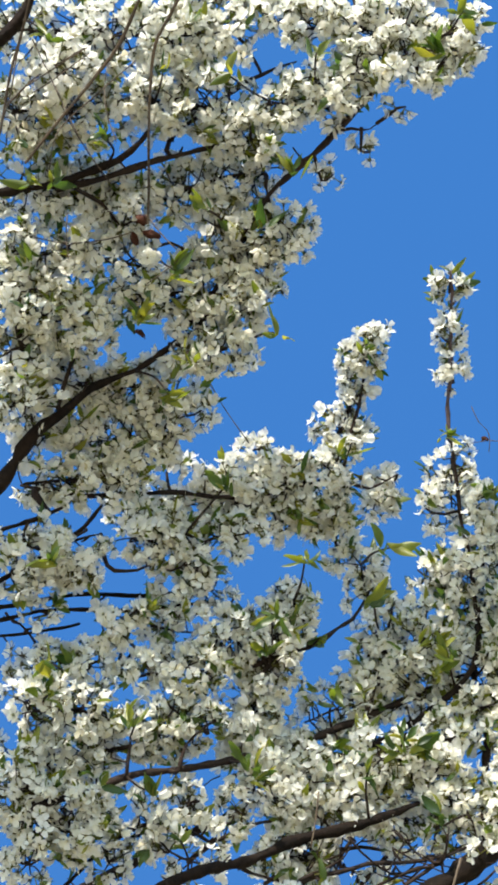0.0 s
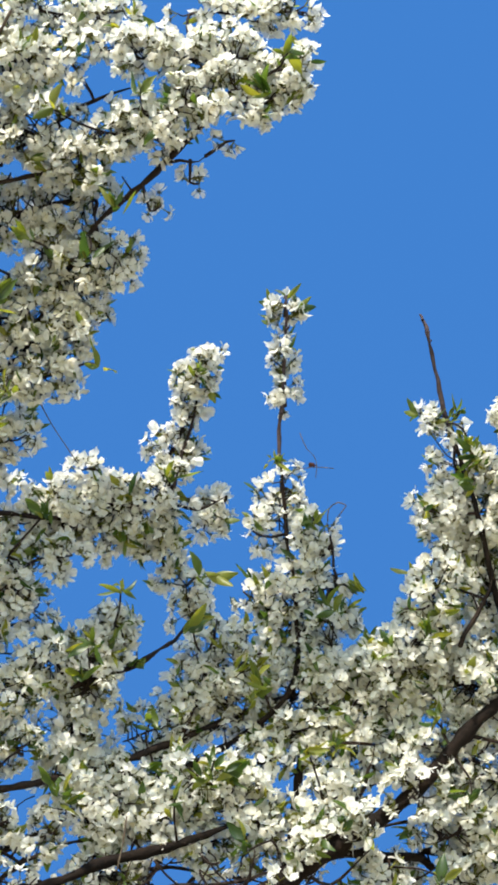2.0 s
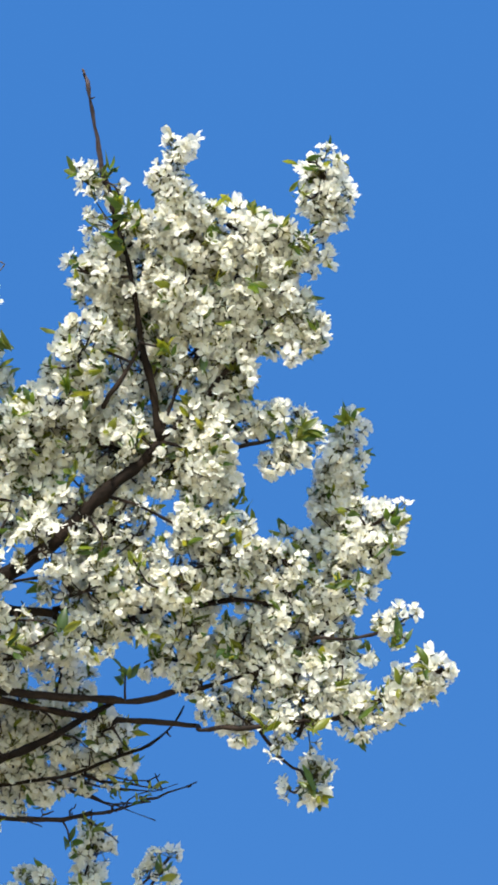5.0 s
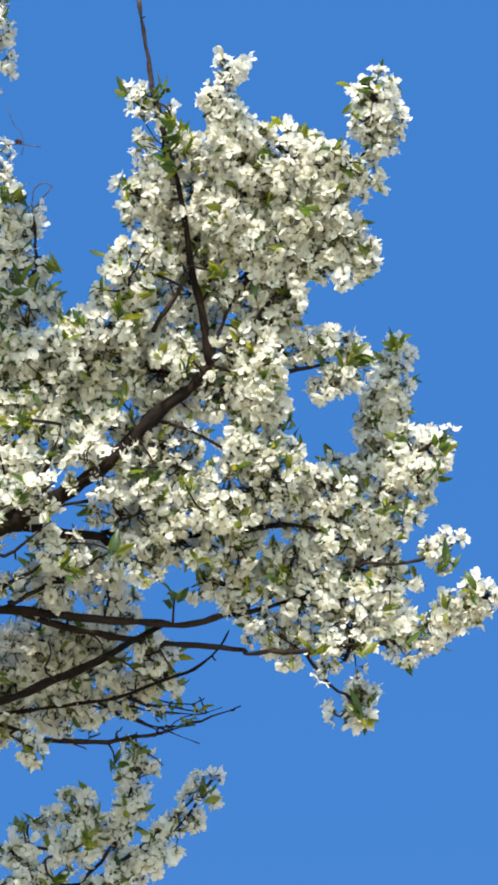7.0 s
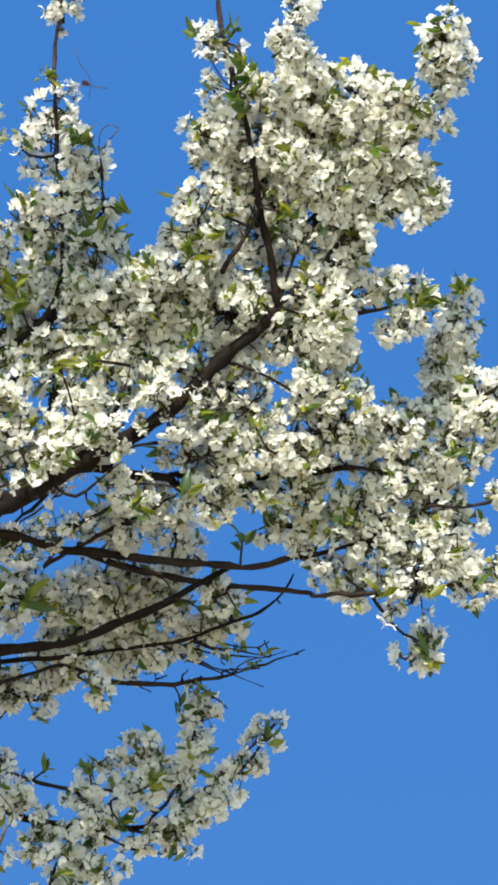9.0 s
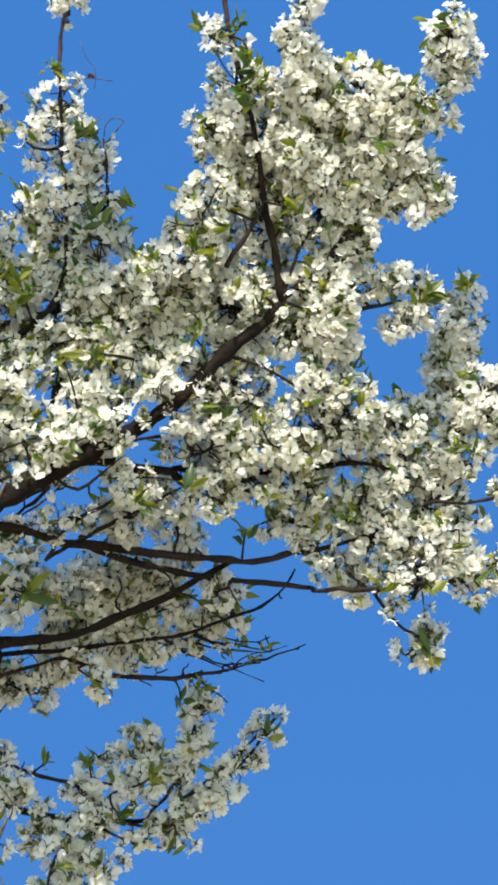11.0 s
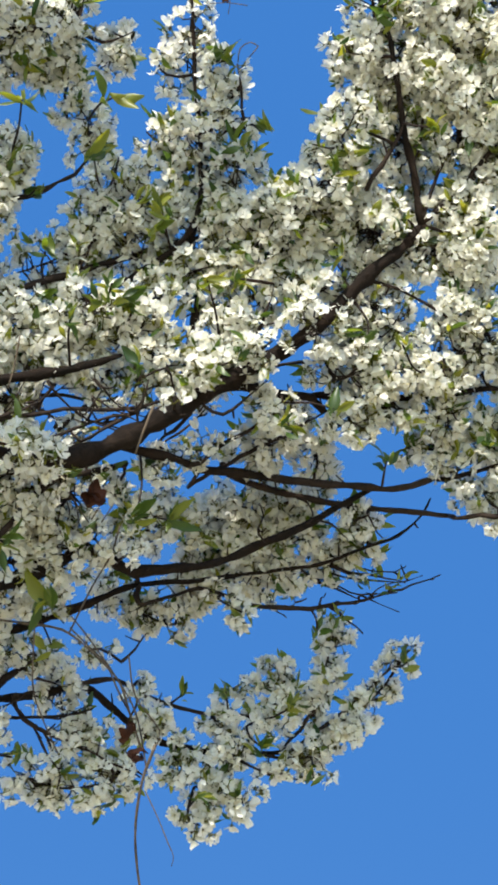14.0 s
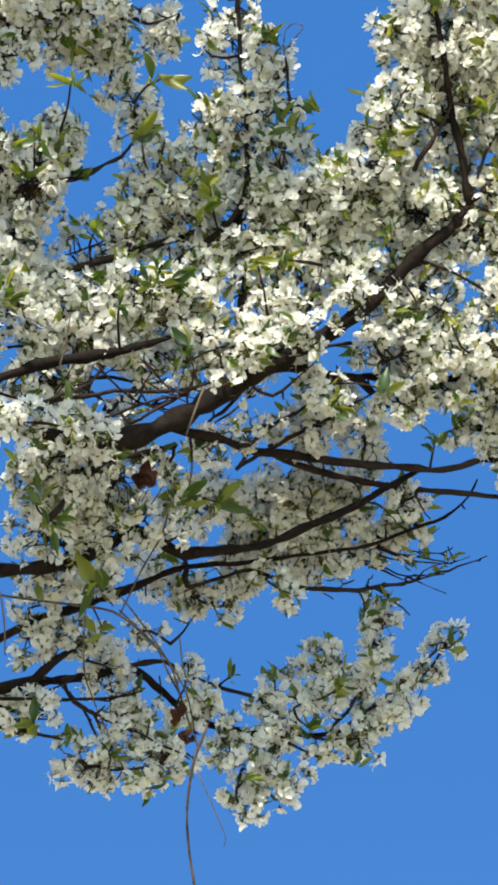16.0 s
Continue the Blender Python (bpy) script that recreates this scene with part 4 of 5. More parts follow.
bloom(0.026, 1.00, (0.061, 2.048, 2.250), (0.049, 2.063, 2.204), (0.034, 2.079, 2.147))
bloom(0.026, 0.90, (0.152, 2.063, 2.221), (0.124, 2.077, 2.178), (0.079, 2.092, 2.132), (0.034, 2.103, 2.093))
bloom(0.032, 0.90, (-0.011, 2.055, 2.197), (0.004, 2.072, 2.137))
bloom(0.017, 0.70, (-0.081, 2.062, 2.167), (-0.063, 2.059, 2.178))
bloom(0.029, 0.80, (-0.100, 2.050, 2.129), (-0.071, 2.059, 2.098))
bloom(0.029, 0.90, (-0.026, 2.084, 2.087), (0.040, 2.083, 2.088))
bloom(0.029, 1.00, (-0.121, 2.069, 2.045), (-0.085, 2.074, 2.029), (-0.056, 2.076, 2.026))
bloom(0.021, 0.90, (-0.132, 2.056, 2.006), (-0.114, 2.060, 1.993))
bloom(0.029, 0.80, (-0.147, 2.041, 2.074), (-0.128, 2.046, 2.054))
bloom(0.027, 0.80, (-0.385, 1.904, 2.077), (-0.358, 1.911, 2.069))
bloom(0.035, 1.00, (-0.297, 1.940, 2.158), (-0.282, 1.958, 2.099), (-0.250, 1.970, 2.067))
bloom(0.031, 1.00, (-0.334, 1.966, 2.030), (-0.280, 1.977, 2.019), (-0.222, 1.982, 2.028))
bloom(0.027, 0.80, (-0.388, 1.883, 2.151), (-0.315, 1.895, 2.156))
bloom(0.017, 0.80, (-0.404, 1.904, 2.060), (-0.384, 1.910, 2.052))
bloom(0.019, 0.70, (-0.190, 1.974, 2.156), (-0.206, 1.989, 2.095))
bloom(0.046, 1.00, (-0.375, 1.768, 2.249), (-0.329, 1.784, 2.228), (-0.277, 1.787, 2.244))
bloom(0.045, 1.00, (-0.373, 1.731, 2.290), (-0.309, 1.736, 2.307), (-0.264, 1.747, 2.299))
bloom(0.034, 0.60, (-0.368, 1.708, 2.347), (-0.310, 1.719, 2.347), (-0.251, 1.734, 2.336))
bloom(0.036, 1.00, (-0.160, 1.872, 2.343), (-0.195, 1.884, 2.302))
bloom(0.036, 1.00, (-0.110, 1.934, 2.301), (-0.145, 1.951, 2.246))
bloom(0.026, 0.80, (-0.252, 1.932, 2.268), (-0.195, 1.949, 2.237), (-0.145, 1.959, 2.222))
bloom(0.043, 1.10, (-0.052, 1.907, 2.377), (-0.088, 1.920, 2.342))
bloom(0.034, 1.00, (-0.030, 1.778, 2.399), (-0.057, 1.789, 2.374))
bloom(0.028, 0.80, (-0.036, 1.957, 2.304), (-0.015, 1.955, 2.311))
bloom(0.021, 0.70, (-0.378, 1.828, 2.199), (-0.312, 1.841, 2.197))
bloom(0.040, 1.00, (-0.401, 1.550, 2.798), (-0.335, 1.559, 2.807))
bloom(0.020, 0.80, (-0.289, 1.582, 2.823), (-0.286, 1.610, 2.786), (-0.289, 1.634, 2.752))
bloom(0.046, 1.00, (-0.372, 1.580, 2.626), (-0.379, 1.600, 2.592))
bloom(0.028, 0.80, (-0.355, 1.577, 2.673), (-0.336, 1.587, 2.664))
bloom(0.050, 1.00, (-0.393, 1.643, 2.534), (-0.373, 1.672, 2.490), (-0.328, 1.694, 2.465))
bloom(0.030, 0.72, (-0.245, 1.640, 2.664), (-0.252, 1.654, 2.640))
bloom(0.046, 0.80, (-0.190, 1.644, 2.651), (-0.217, 1.670, 2.603), (-0.183, 1.687, 2.582))
bloom(0.045, 0.88, (-0.260, 1.646, 2.514), (-0.214, 1.672, 2.476), (-0.193, 1.692, 2.442))
bloom(0.041, 0.80, (-0.149, 1.685, 2.589), (-0.115, 1.666, 2.626))
bloom(0.041, 0.80, (-0.081, 1.642, 2.667), (-0.094, 1.681, 2.604), (-0.128, 1.707, 2.555))
bloom(0.032, 0.55, (-0.370, 1.685, 2.421), (-0.344, 1.703, 2.393))
bloom(0.038, 0.72, (-0.292, 1.673, 2.453), (-0.279, 1.665, 2.471))
bloom(0.040, 0.80, (-0.127, 1.703, 2.434), (-0.080, 1.680, 2.483))
bloom(0.046, 1.10, (-0.612, 1.049, 3.126), (-0.532, 1.074, 3.138), (-0.437, 1.096, 3.153), (-0.366, 1.110, 3.161))
bloom(0.046, 1.10, (-0.617, 1.107, 3.047), (-0.537, 1.124, 3.067), (-0.442, 1.141, 3.085), (-0.372, 1.165, 3.085))
bloom(0.039, 1.20, (-0.310, 1.092, 3.149), (-0.240, 1.108, 3.149), (-0.174, 1.115, 3.154), (-0.096, 1.129, 3.150))
bloom(0.028, 0.90, (-0.423, 1.068, 3.200), (-0.359, 1.081, 3.207), (-0.294, 1.088, 3.215))
bloom(0.027, 0.90, (-0.222, 1.100, 3.219), (-0.148, 1.105, 3.224), (-0.082, 1.111, 3.224))
bloom(0.027, 1.10, (-0.153, 1.143, 3.097), (-0.120, 1.137, 3.105), (-0.092, 1.114, 3.124))
bloom(0.037, 1.10, (-0.270, 1.137, 3.086), (-0.217, 1.134, 3.096), (-0.164, 1.126, 3.109))
bloom(0.034, 1.10, (-0.324, 1.149, 3.078), (-0.266, 1.164, 3.078))
bloom(0.043, 1.10, (-0.629, 1.177, 3.002), (-0.549, 1.204, 3.013), (-0.467, 1.229, 3.021), (-0.386, 1.231, 3.043), (-0.340, 1.235, 3.051))
bloom(0.015, 0.50, (-0.272, 1.228, 3.024), (-0.259, 1.225, 3.029))
bloom(0.010, 0.30, (-0.224, 1.210, 3.047), (-0.214, 1.212, 3.048))
bloom(0.008, 0.30, (-0.178, 1.173, 3.072), (-0.169, 1.171, 3.074))
bloom(0.037, 0.90, (-0.615, 1.206, 2.919), (-0.548, 1.226, 2.931), (-0.486, 1.251, 2.931))
bloom(0.040, 1.10, (-0.400, 1.244, 2.979), (-0.343, 1.265, 2.976), (-0.316, 1.260, 2.987))
bloom(0.040, 1.10, (-0.452, 1.290, 2.920), (-0.394, 1.303, 2.926), (-0.356, 1.320, 2.920))
bloom(0.041, 1.00, (-0.619, 1.249, 2.862), (-0.534, 1.278, 2.871))
bloom(0.031, 1.00, (-0.462, 1.322, 2.869), (-0.405, 1.339, 2.871), (-0.378, 1.340, 2.878))
bloom(0.040, 1.10, (-0.636, 1.328, 2.848), (-0.549, 1.362, 2.852), (-0.485, 1.383, 2.855), (-0.459, 1.394, 2.853))
bloom(0.040, 1.10, (-0.643, 1.378, 2.804), (-0.543, 1.416, 2.809), (-0.464, 1.432, 2.824))
bloom(0.038, 1.00, (-0.646, 1.412, 2.747), (-0.576, 1.429, 2.762), (-0.524, 1.439, 2.774))
bloom(0.018, 0.60, (-0.489, 1.501, 2.828), (-0.454, 1.504, 2.837))
bloom(0.040, 1.10, (-0.533, 1.524, 2.780), (-0.457, 1.534, 2.798), (-0.387, 1.536, 2.821), (-0.318, 1.549, 2.824), (-0.274, 1.539, 2.848))
bloom(0.020, 0.80, (-0.393, 1.524, 2.866), (-0.365, 1.530, 2.868))
bloom(0.028, 0.90, (-0.372, 1.590, 2.789), (-0.328, 1.581, 2.814))
bloom(0.027, 1.10, (-0.237, 1.485, 3.008), (-0.254, 1.522, 2.964))
bloom(0.034, 1.10, (-0.263, 1.540, 2.942), (-0.289, 1.570, 2.902))
bloom(0.028, 0.90, (-0.220, 1.612, 2.864), (-0.243, 1.622, 2.847))
bloom(0.015, 0.70, (-0.295, 1.612, 2.781), (-0.282, 1.593, 2.810))
bloom(0.018, 1.00, (-0.124, 1.443, 3.065), (-0.125, 1.458, 3.050))
bloom(0.020, 1.00, (-0.128, 1.486, 3.021), (-0.131, 1.537, 2.965))
bloom(0.031, 1.10, (-0.138, 1.582, 2.880), (-0.143, 1.622, 2.829))
bloom(0.015, 0.70, (-0.179, 1.598, 2.823), (-0.169, 1.608, 2.811))
bloom(0.042, 0.72, (-0.148, 1.643, 2.765), (-0.120, 1.670, 2.730), (-0.154, 1.687, 2.701))
bloom(0.026, 0.64, (-0.192, 1.647, 2.754), (-0.172, 1.657, 2.742))
bloom(0.032, 0.72, (-0.262, 1.617, 2.747), (-0.257, 1.642, 2.713), (-0.224, 1.662, 2.690))
bloom(0.025, 1.00, (-0.392, 1.522, 2.737), (-0.433, 1.518, 2.728))
bloom(0.038, 1.00, (-0.528, 1.479, 2.704), (-0.463, 1.492, 2.716))
bloom(0.034, 1.00, (-0.642, 1.428, 2.676), (-0.576, 1.464, 2.665))
bloom(0.031, 0.90, (-0.489, 1.542, 2.671), (-0.436, 1.552, 2.678))
bloom(0.032, 1.00, (-0.524, 1.591, 2.518), (-0.481, 1.609, 2.511))
bloom(0.025, 0.60, (-0.508, 1.542, 2.625), (-0.463, 1.557, 2.623))
bloom(0.030, 0.90, (-0.345, 1.594, 2.687), (-0.361, 1.614, 2.652), (-0.377, 1.629, 2.623))
bloom(0.040, 0.90, (-0.431, 1.568, 2.620), (-0.411, 1.573, 2.622))
bloom(0.026, 0.80, (-0.561, 1.510, 2.608), (-0.529, 1.512, 2.622))
bloom(0.034, 0.40, (-0.637, 1.511, 2.560), (-0.588, 1.530, 2.561))
bloom(0.034, 0.90, (-0.475, 1.558, 2.578), (-0.443, 1.569, 2.575))
bloom(0.040, 1.00, (-0.398, 1.632, 2.563), (-0.413, 1.651, 2.522))
bloom(0.033, 0.80, (-0.489, 1.569, 2.533), (-0.446, 1.596, 2.509))
bloom(0.041, 1.00, (-0.640, 1.518, 2.506), (-0.562, 1.543, 2.516))
bloom(0.040, 1.00, (-0.652, 1.557, 2.471), (-0.586, 1.579, 2.479), (-0.555, 1.585, 2.488))
bloom(0.044, 1.00, (-0.638, 1.556, 2.394), (-0.580, 1.576, 2.400))
bloom(0.032, 1.00, (-0.523, 1.609, 2.420), (-0.494, 1.636, 2.384), (-0.463, 1.649, 2.375))
bloom(0.040, 1.00, (-0.399, 1.646, 2.461), (-0.334, 1.656, 2.469))
bloom(0.034, 0.80, (-0.341, 1.674, 2.561), (-0.300, 1.674, 2.574), (-0.236, 1.663, 2.610))
bloom(0.041, 0.80, (-0.270, 1.663, 2.621), (-0.230, 1.676, 2.610))
bloom(0.041, 0.80, (-0.310, 1.699, 2.527), (-0.242, 1.706, 2.534))
bloom(0.046, 0.88, (-0.210, 1.669, 2.483), (-0.155, 1.698, 2.438))
bloom(0.033, 0.80, (-0.227, 1.690, 2.438), (-0.241, 1.697, 2.420))
bloom(0.033, 0.80, (-0.383, 1.681, 2.399), (-0.320, 1.698, 2.390))
bloom(0.031, 1.00, (-0.360, 1.180, 3.045), (-0.343, 1.179, 3.050))
bloom(0.034, 1.00, (-0.372, 1.283, 2.951), (-0.354, 1.283, 2.956))
bloom(0.034, 1.00, (-0.436, 1.317, 2.898), (-0.418, 1.317, 2.904))
bloom(0.033, 0.90, (-0.502, 1.275, 2.902), (-0.485, 1.276, 2.907))
bloom(0.022, 0.80, (-0.450, 1.388, 2.816), (-0.433, 1.389, 2.822))
bloom(0.039, 1.00, (-0.629, 1.227, 2.878), (-0.613, 1.229, 2.884))
bloom(0.039, 1.00, (-0.634, 1.271, 2.831), (-0.618, 1.273, 2.838))
bloom(0.034, 1.00, (-0.637, 1.306, 2.777), (-0.621, 1.308, 2.784))
bloom(0.031, 0.90, (-0.654, 1.435, 2.642), (-0.638, 1.437, 2.649))
bloom(0.020, 0.50, (-0.635, 1.481, 2.606), (-0.619, 1.484, 2.613))
bloom(0.029, 0.80, (-0.582, 1.528, 2.567), (-0.566, 1.530, 2.574))
bloom(0.026, 0.80, (-0.526, 1.551, 2.563), (-0.510, 1.553, 2.569))
bloom(0.039, 1.00, (-0.655, 1.536, 2.419), (-0.640, 1.539, 2.425))
bloom(0.024, 0.80, (-0.481, 1.625, 2.437), (-0.464, 1.627, 2.442))
bloom(0.031, 0.80, (-0.432, 1.653, 2.430), (-0.416, 1.655, 2.436))
bloom(0.031, 0.90, (-0.561, 1.621, 2.370), (-0.545, 1.623, 2.376))
bloom(0.029, 0.64, (-0.298, 1.680, 2.436), (-0.281, 1.680, 2.441))
bloom(0.032, 0.90, (-0.645, 1.575, 2.350), (-0.630, 1.578, 2.356))
bloom(0.029, 0.90, (-0.353, 1.645, 2.504), (-0.335, 1.646, 2.510))
bloom(0.025, 0.80, (-0.383, 1.596, 2.634), (-0.366, 1.596, 2.640))
bloom(0.037, 0.80, (-0.172, 1.694, 2.649), (-0.154, 1.693, 2.653))
bloom(0.034, 0.72, (-0.121, 1.680, 2.678), (-0.102, 1.679, 2.682))
bloom(0.033, 0.72, (-0.138, 1.677, 2.565), (-0.120, 1.676, 2.570))
bloom(0.029, 0.80, (-0.174, 1.672, 2.527), (-0.156, 1.672, 2.532))
bloom(0.023, 0.56, (-0.105, 1.614, 2.776), (-0.086, 1.612, 2.780))
bloom(0.034, 0.70, (-0.557, 1.066, 3.058), (-0.541, 1.067, 3.064))
bloom(0.031, 0.70, (-0.509, 1.219, 2.966), (-0.492, 1.219, 2.972))
bloom(0.027, 0.60, (-0.431, 1.273, 2.957), (-0.413, 1.273, 2.962))
bloom(0.031, 0.90, (-0.595, 1.459, 2.662), (-0.578, 1.461, 2.669))
bloom(0.028, 0.80, (-0.465, 1.515, 2.684), (-0.448, 1.516, 2.690))
bloom(0.028, 0.90, (-0.408, 1.533, 2.785), (-0.390, 1.534, 2.790))
bloom(0.022, 0.80, (-0.314, 1.576, 2.791), (-0.295, 1.575, 2.796))
bloom(0.033, 0.90, (-0.327, 1.741, 2.259), (-0.310, 1.742, 2.265))
bloom(0.025, 0.70, (-0.232, 1.755, 2.317), (-0.215, 1.755, 2.323))
bloom(0.033, 0.90, (-0.132, 1.860, 2.323), (-0.113, 1.859, 2.328))
bloom(0.021, 0.80, (-0.211, 1.787, 2.241), (-0.194, 1.787, 2.247))
bloom(0.031, 0.90, (-0.074, 1.930, 2.316), (-0.055, 1.929, 2.321))
bloom(0.023, 0.70, (-0.010, 1.892, 2.362), (0.009, 1.890, 2.368))
bloom(0.027, 0.80, (0.006, 1.927, 2.327), (0.025, 1.925, 2.332))
bloom(0.023, 0.80, (0.065, 1.863, 2.326), (0.083, 1.860, 2.331))
bloom(0.027, 0.70, (-0.124, 1.945, 2.267), (-0.105, 1.944, 2.273))
bloom(0.026, 0.70, (-0.065, 1.982, 2.290), (-0.046, 1.981, 2.296))
bloom(0.032, 0.80, (-0.257, 1.776, 2.254), (-0.240, 1.776, 2.260))
bloom(0.027, 0.70, (-0.165, 1.724, 2.332), (-0.148, 1.723, 2.338))
bloom(0.024, 0.60, (-0.119, 1.728, 2.357), (-0.102, 1.726, 2.362))
bloom(0.023, 0.35, (-0.253, 1.715, 2.401), (-0.236, 1.715, 2.407))
bloom(0.023, 0.60, (-0.380, 1.856, 2.177), (-0.363, 1.857, 2.184))
bloom(0.019, 0.70, (-0.254, 1.902, 2.163), (-0.236, 1.903, 2.169))
bloom(0.024, 0.70, (-0.186, 2.008, 2.108), (-0.168, 2.008, 2.114))
bloom(0.027, 0.80, (-0.219, 2.000, 2.040), (-0.201, 2.001, 2.046))
bloom(0.027, 0.80, (-0.100, 2.064, 2.074), (-0.081, 2.063, 2.079))
bloom(0.024, 0.80, (-0.056, 2.055, 2.120), (-0.037, 2.054, 2.125))
bloom(0.028, 0.90, (-0.041, 1.702, 2.397), (-0.023, 1.700, 2.402))
bloom(0.038, 0.80, (0.040, 1.705, 2.437), (0.058, 1.702, 2.442))
bloom(0.029, 0.90, (0.049, 1.746, 2.398), (0.067, 1.743, 2.403))
bloom(0.032, 0.90, (0.099, 1.753, 2.426), (0.116, 1.749, 2.430))
bloom(0.034, 0.90, (0.163, 1.769, 2.428), (0.180, 1.765, 2.432))
bloom(0.031, 0.80, (-0.003, 1.647, 2.464), (0.014, 1.645, 2.469))
bloom(0.031, 0.72, (-0.068, 1.667, 2.444), (-0.051, 1.665, 2.450))
bloom(0.022, 0.40, (-0.186, 1.696, 2.414), (-0.169, 1.695, 2.420))
bloom(0.034, 0.90, (-0.338, 1.699, 2.304), (-0.322, 1.700, 2.310))
bloom(0.021, 0.60, (-0.287, 1.864, 2.203), (-0.270, 1.865, 2.209))
bloom(0.028, 0.80, (-0.192, 1.783, 2.287), (-0.175, 1.782, 2.292))
bloom(0.026, 0.64, (0.087, 1.709, 2.597), (0.105, 1.705, 2.601))
bloom(0.025, 0.90, (0.182, 1.628, 2.639), (0.200, 1.623, 2.643))
bloom(0.027, 1.00, (0.223, 1.587, 2.729), (0.240, 1.582, 2.732))
bloom(0.021, 0.60, (0.126, 1.808, 2.396), (0.144, 1.805, 2.401))
bloom(0.025, 0.70, (0.182, 1.806, 2.366), (0.200, 1.802, 2.370))
bloom(0.029, 0.90, (0.151, 1.714, 2.451), (0.169, 1.710, 2.456))
bloom(0.026, 0.80, (0.344, 1.808, 2.384), (0.362, 1.802, 2.388))
bloom(0.030, 0.90, (0.279, 1.751, 2.503), (0.297, 1.746, 2.507))
bloom(0.031, 0.90, (0.402, 1.761, 2.527), (0.420, 1.755, 2.530))
bloom(0.030, 0.72, (-0.082, 1.646, 2.698), (-0.065, 1.643, 2.703))
bloom(0.027, 0.72, (-0.097, 1.620, 2.735), (-0.079, 1.617, 2.740))
bloom(0.032, 0.80, (-0.079, 1.656, 2.627), (-0.061, 1.654, 2.632))
bloom(0.026, 0.80, (-0.113, 1.611, 2.780), (-0.095, 1.608, 2.785))
bloom(0.020, 0.70, (-0.106, 1.586, 2.813), (-0.088, 1.583, 2.819))
bloom(0.028, 0.80, (0.003, 1.648, 2.483), (0.020, 1.646, 2.488))
bloom(0.024, 0.90, (0.171, 1.493, 2.843), (0.188, 1.488, 2.846))
bloom(0.025, 0.90, (0.269, 1.532, 2.809), (0.286, 1.527, 2.812))

# unseen crown overhead, added to throw shade on the lower left limbs
for x in (-0.78, -0.70, -0.62, -0.54, -0.46, -0.40):
    bloom(0.056, 0.9, (x, 0.84, 3.02), (x + 0.02, 0.78, 3.08))

# leaf tufts
tuft(7, 0.7, (0.082, 1.424, 2.855))
tuft(6, 0.7, (0.100, 1.459, 2.813))
tuft(6, 0.8, (0.090, 1.470, 2.791))
tuft(5, 0.7, (0.041, 1.487, 2.766))
tuft(6, 0.8, (0.037, 1.559, 2.631))
tuft(5, 0.7, (0.121, 1.601, 2.597))
tuft(5, 0.7, (0.007, 1.542, 2.658))
tuft(5, 0.7, (0.320, 1.493, 2.813))
tuft(5, 0.6, (0.316, 1.433, 2.884))
tuft(4, 1.0, (0.307, 1.607, 2.605))
tuft(7, 0.7, (0.377, 1.679, 2.677))
tuft(6, 0.9, (0.423, 1.714, 2.518))
tuft(5, 0.8, (0.432, 1.694, 2.551))
tuft(5, 1.0, (0.250, 1.728, 2.554))
tuft(5, 1.0, (0.444, 1.744, 2.402))
tuft(4, 1.0, (0.464, 1.753, 2.369))
tuft(8, 0.8, (0.105, 1.769, 2.364))
tuft(6, 0.9, (0.220, 1.709, 2.512))
tuft(6, 0.8, (0.229, 1.766, 2.394))
tuft(6, 0.8, (0.270, 1.796, 2.311))
tuft(4, 1.0, (0.332, 1.851, 2.252))
tuft(6, 0.8, (0.062, 1.948, 2.235))
tuft(5, 0.7, (0.136, 1.930, 2.278))
tuft(5, 0.7, (0.100, 1.930, 2.285))
tuft(5, 0.6, (0.122, 1.934, 2.268))
tuft(6, 0.9, (0.222, 1.726, 2.565))
tuft(6, 0.8, (0.235, 1.714, 2.583))
tuft(7, 0.8, (0.093, 1.445, 2.830))
tuft(5, 0.7, (0.301, 1.500, 2.809))
tuft(6, 0.6, (0.306, 1.457, 2.860))
tuft(5, 0.9, (0.317, 1.600, 2.613))
tuft(5, 0.8, (0.255, 1.511, 2.757))
tuft(7, 0.8, (-0.074, 1.632, 2.530))
tuft(6, 0.8, (0.038, 1.617, 2.558))
tuft(6, 0.7, (0.033, 1.562, 2.645))
tuft(6, 0.8, (0.076, 1.654, 2.469))
tuft(6, 0.8, (0.116, 1.657, 2.459))
tuft(6, 0.8, (0.152, 1.540, 2.685))
tuft(7, 0.8, (0.367, 1.780, 2.361))
tuft(7, 0.8, (0.404, 1.782, 2.336))
tuft(6, 0.8, (0.369, 1.668, 2.540))
tuft(6, 0.8, (0.357, 1.712, 2.462))
tuft(6, 0.8, (0.307, 1.775, 2.445))
tuft(6, 0.8, (0.331, 1.787, 2.308))
tuft(7, 0.8, (-0.096, 1.509, 2.767))
tuft(6, 0.9, (-0.083, 1.570, 2.684))
tuft(7, 0.8, (-0.233, 1.592, 2.472))
tuft(6, 0.8, (-0.220, 1.584, 2.490))
tuft(6, 0.8, (-0.112, 1.590, 2.499))
tuft(6, 0.9, (0.034, 1.658, 2.373))
tuft(6, 0.8, (-0.017, 1.667, 2.356))
tuft(7, 1.0, (-0.189, 1.698, 2.255))
tuft(6, 0.9, (-0.263, 1.666, 2.309))
tuft(7, 0.9, (-0.322, 1.643, 2.339))
tuft(6, 0.8, (0.032, 1.974, 2.222))
tuft(6, 0.8, (-0.037, 2.013, 2.081))
tuft(7, 0.9, (-0.365, 1.864, 2.041))
tuft(6, 0.9, (-0.330, 1.673, 2.208))
tuft(6, 0.9, (-0.355, 1.658, 2.235))
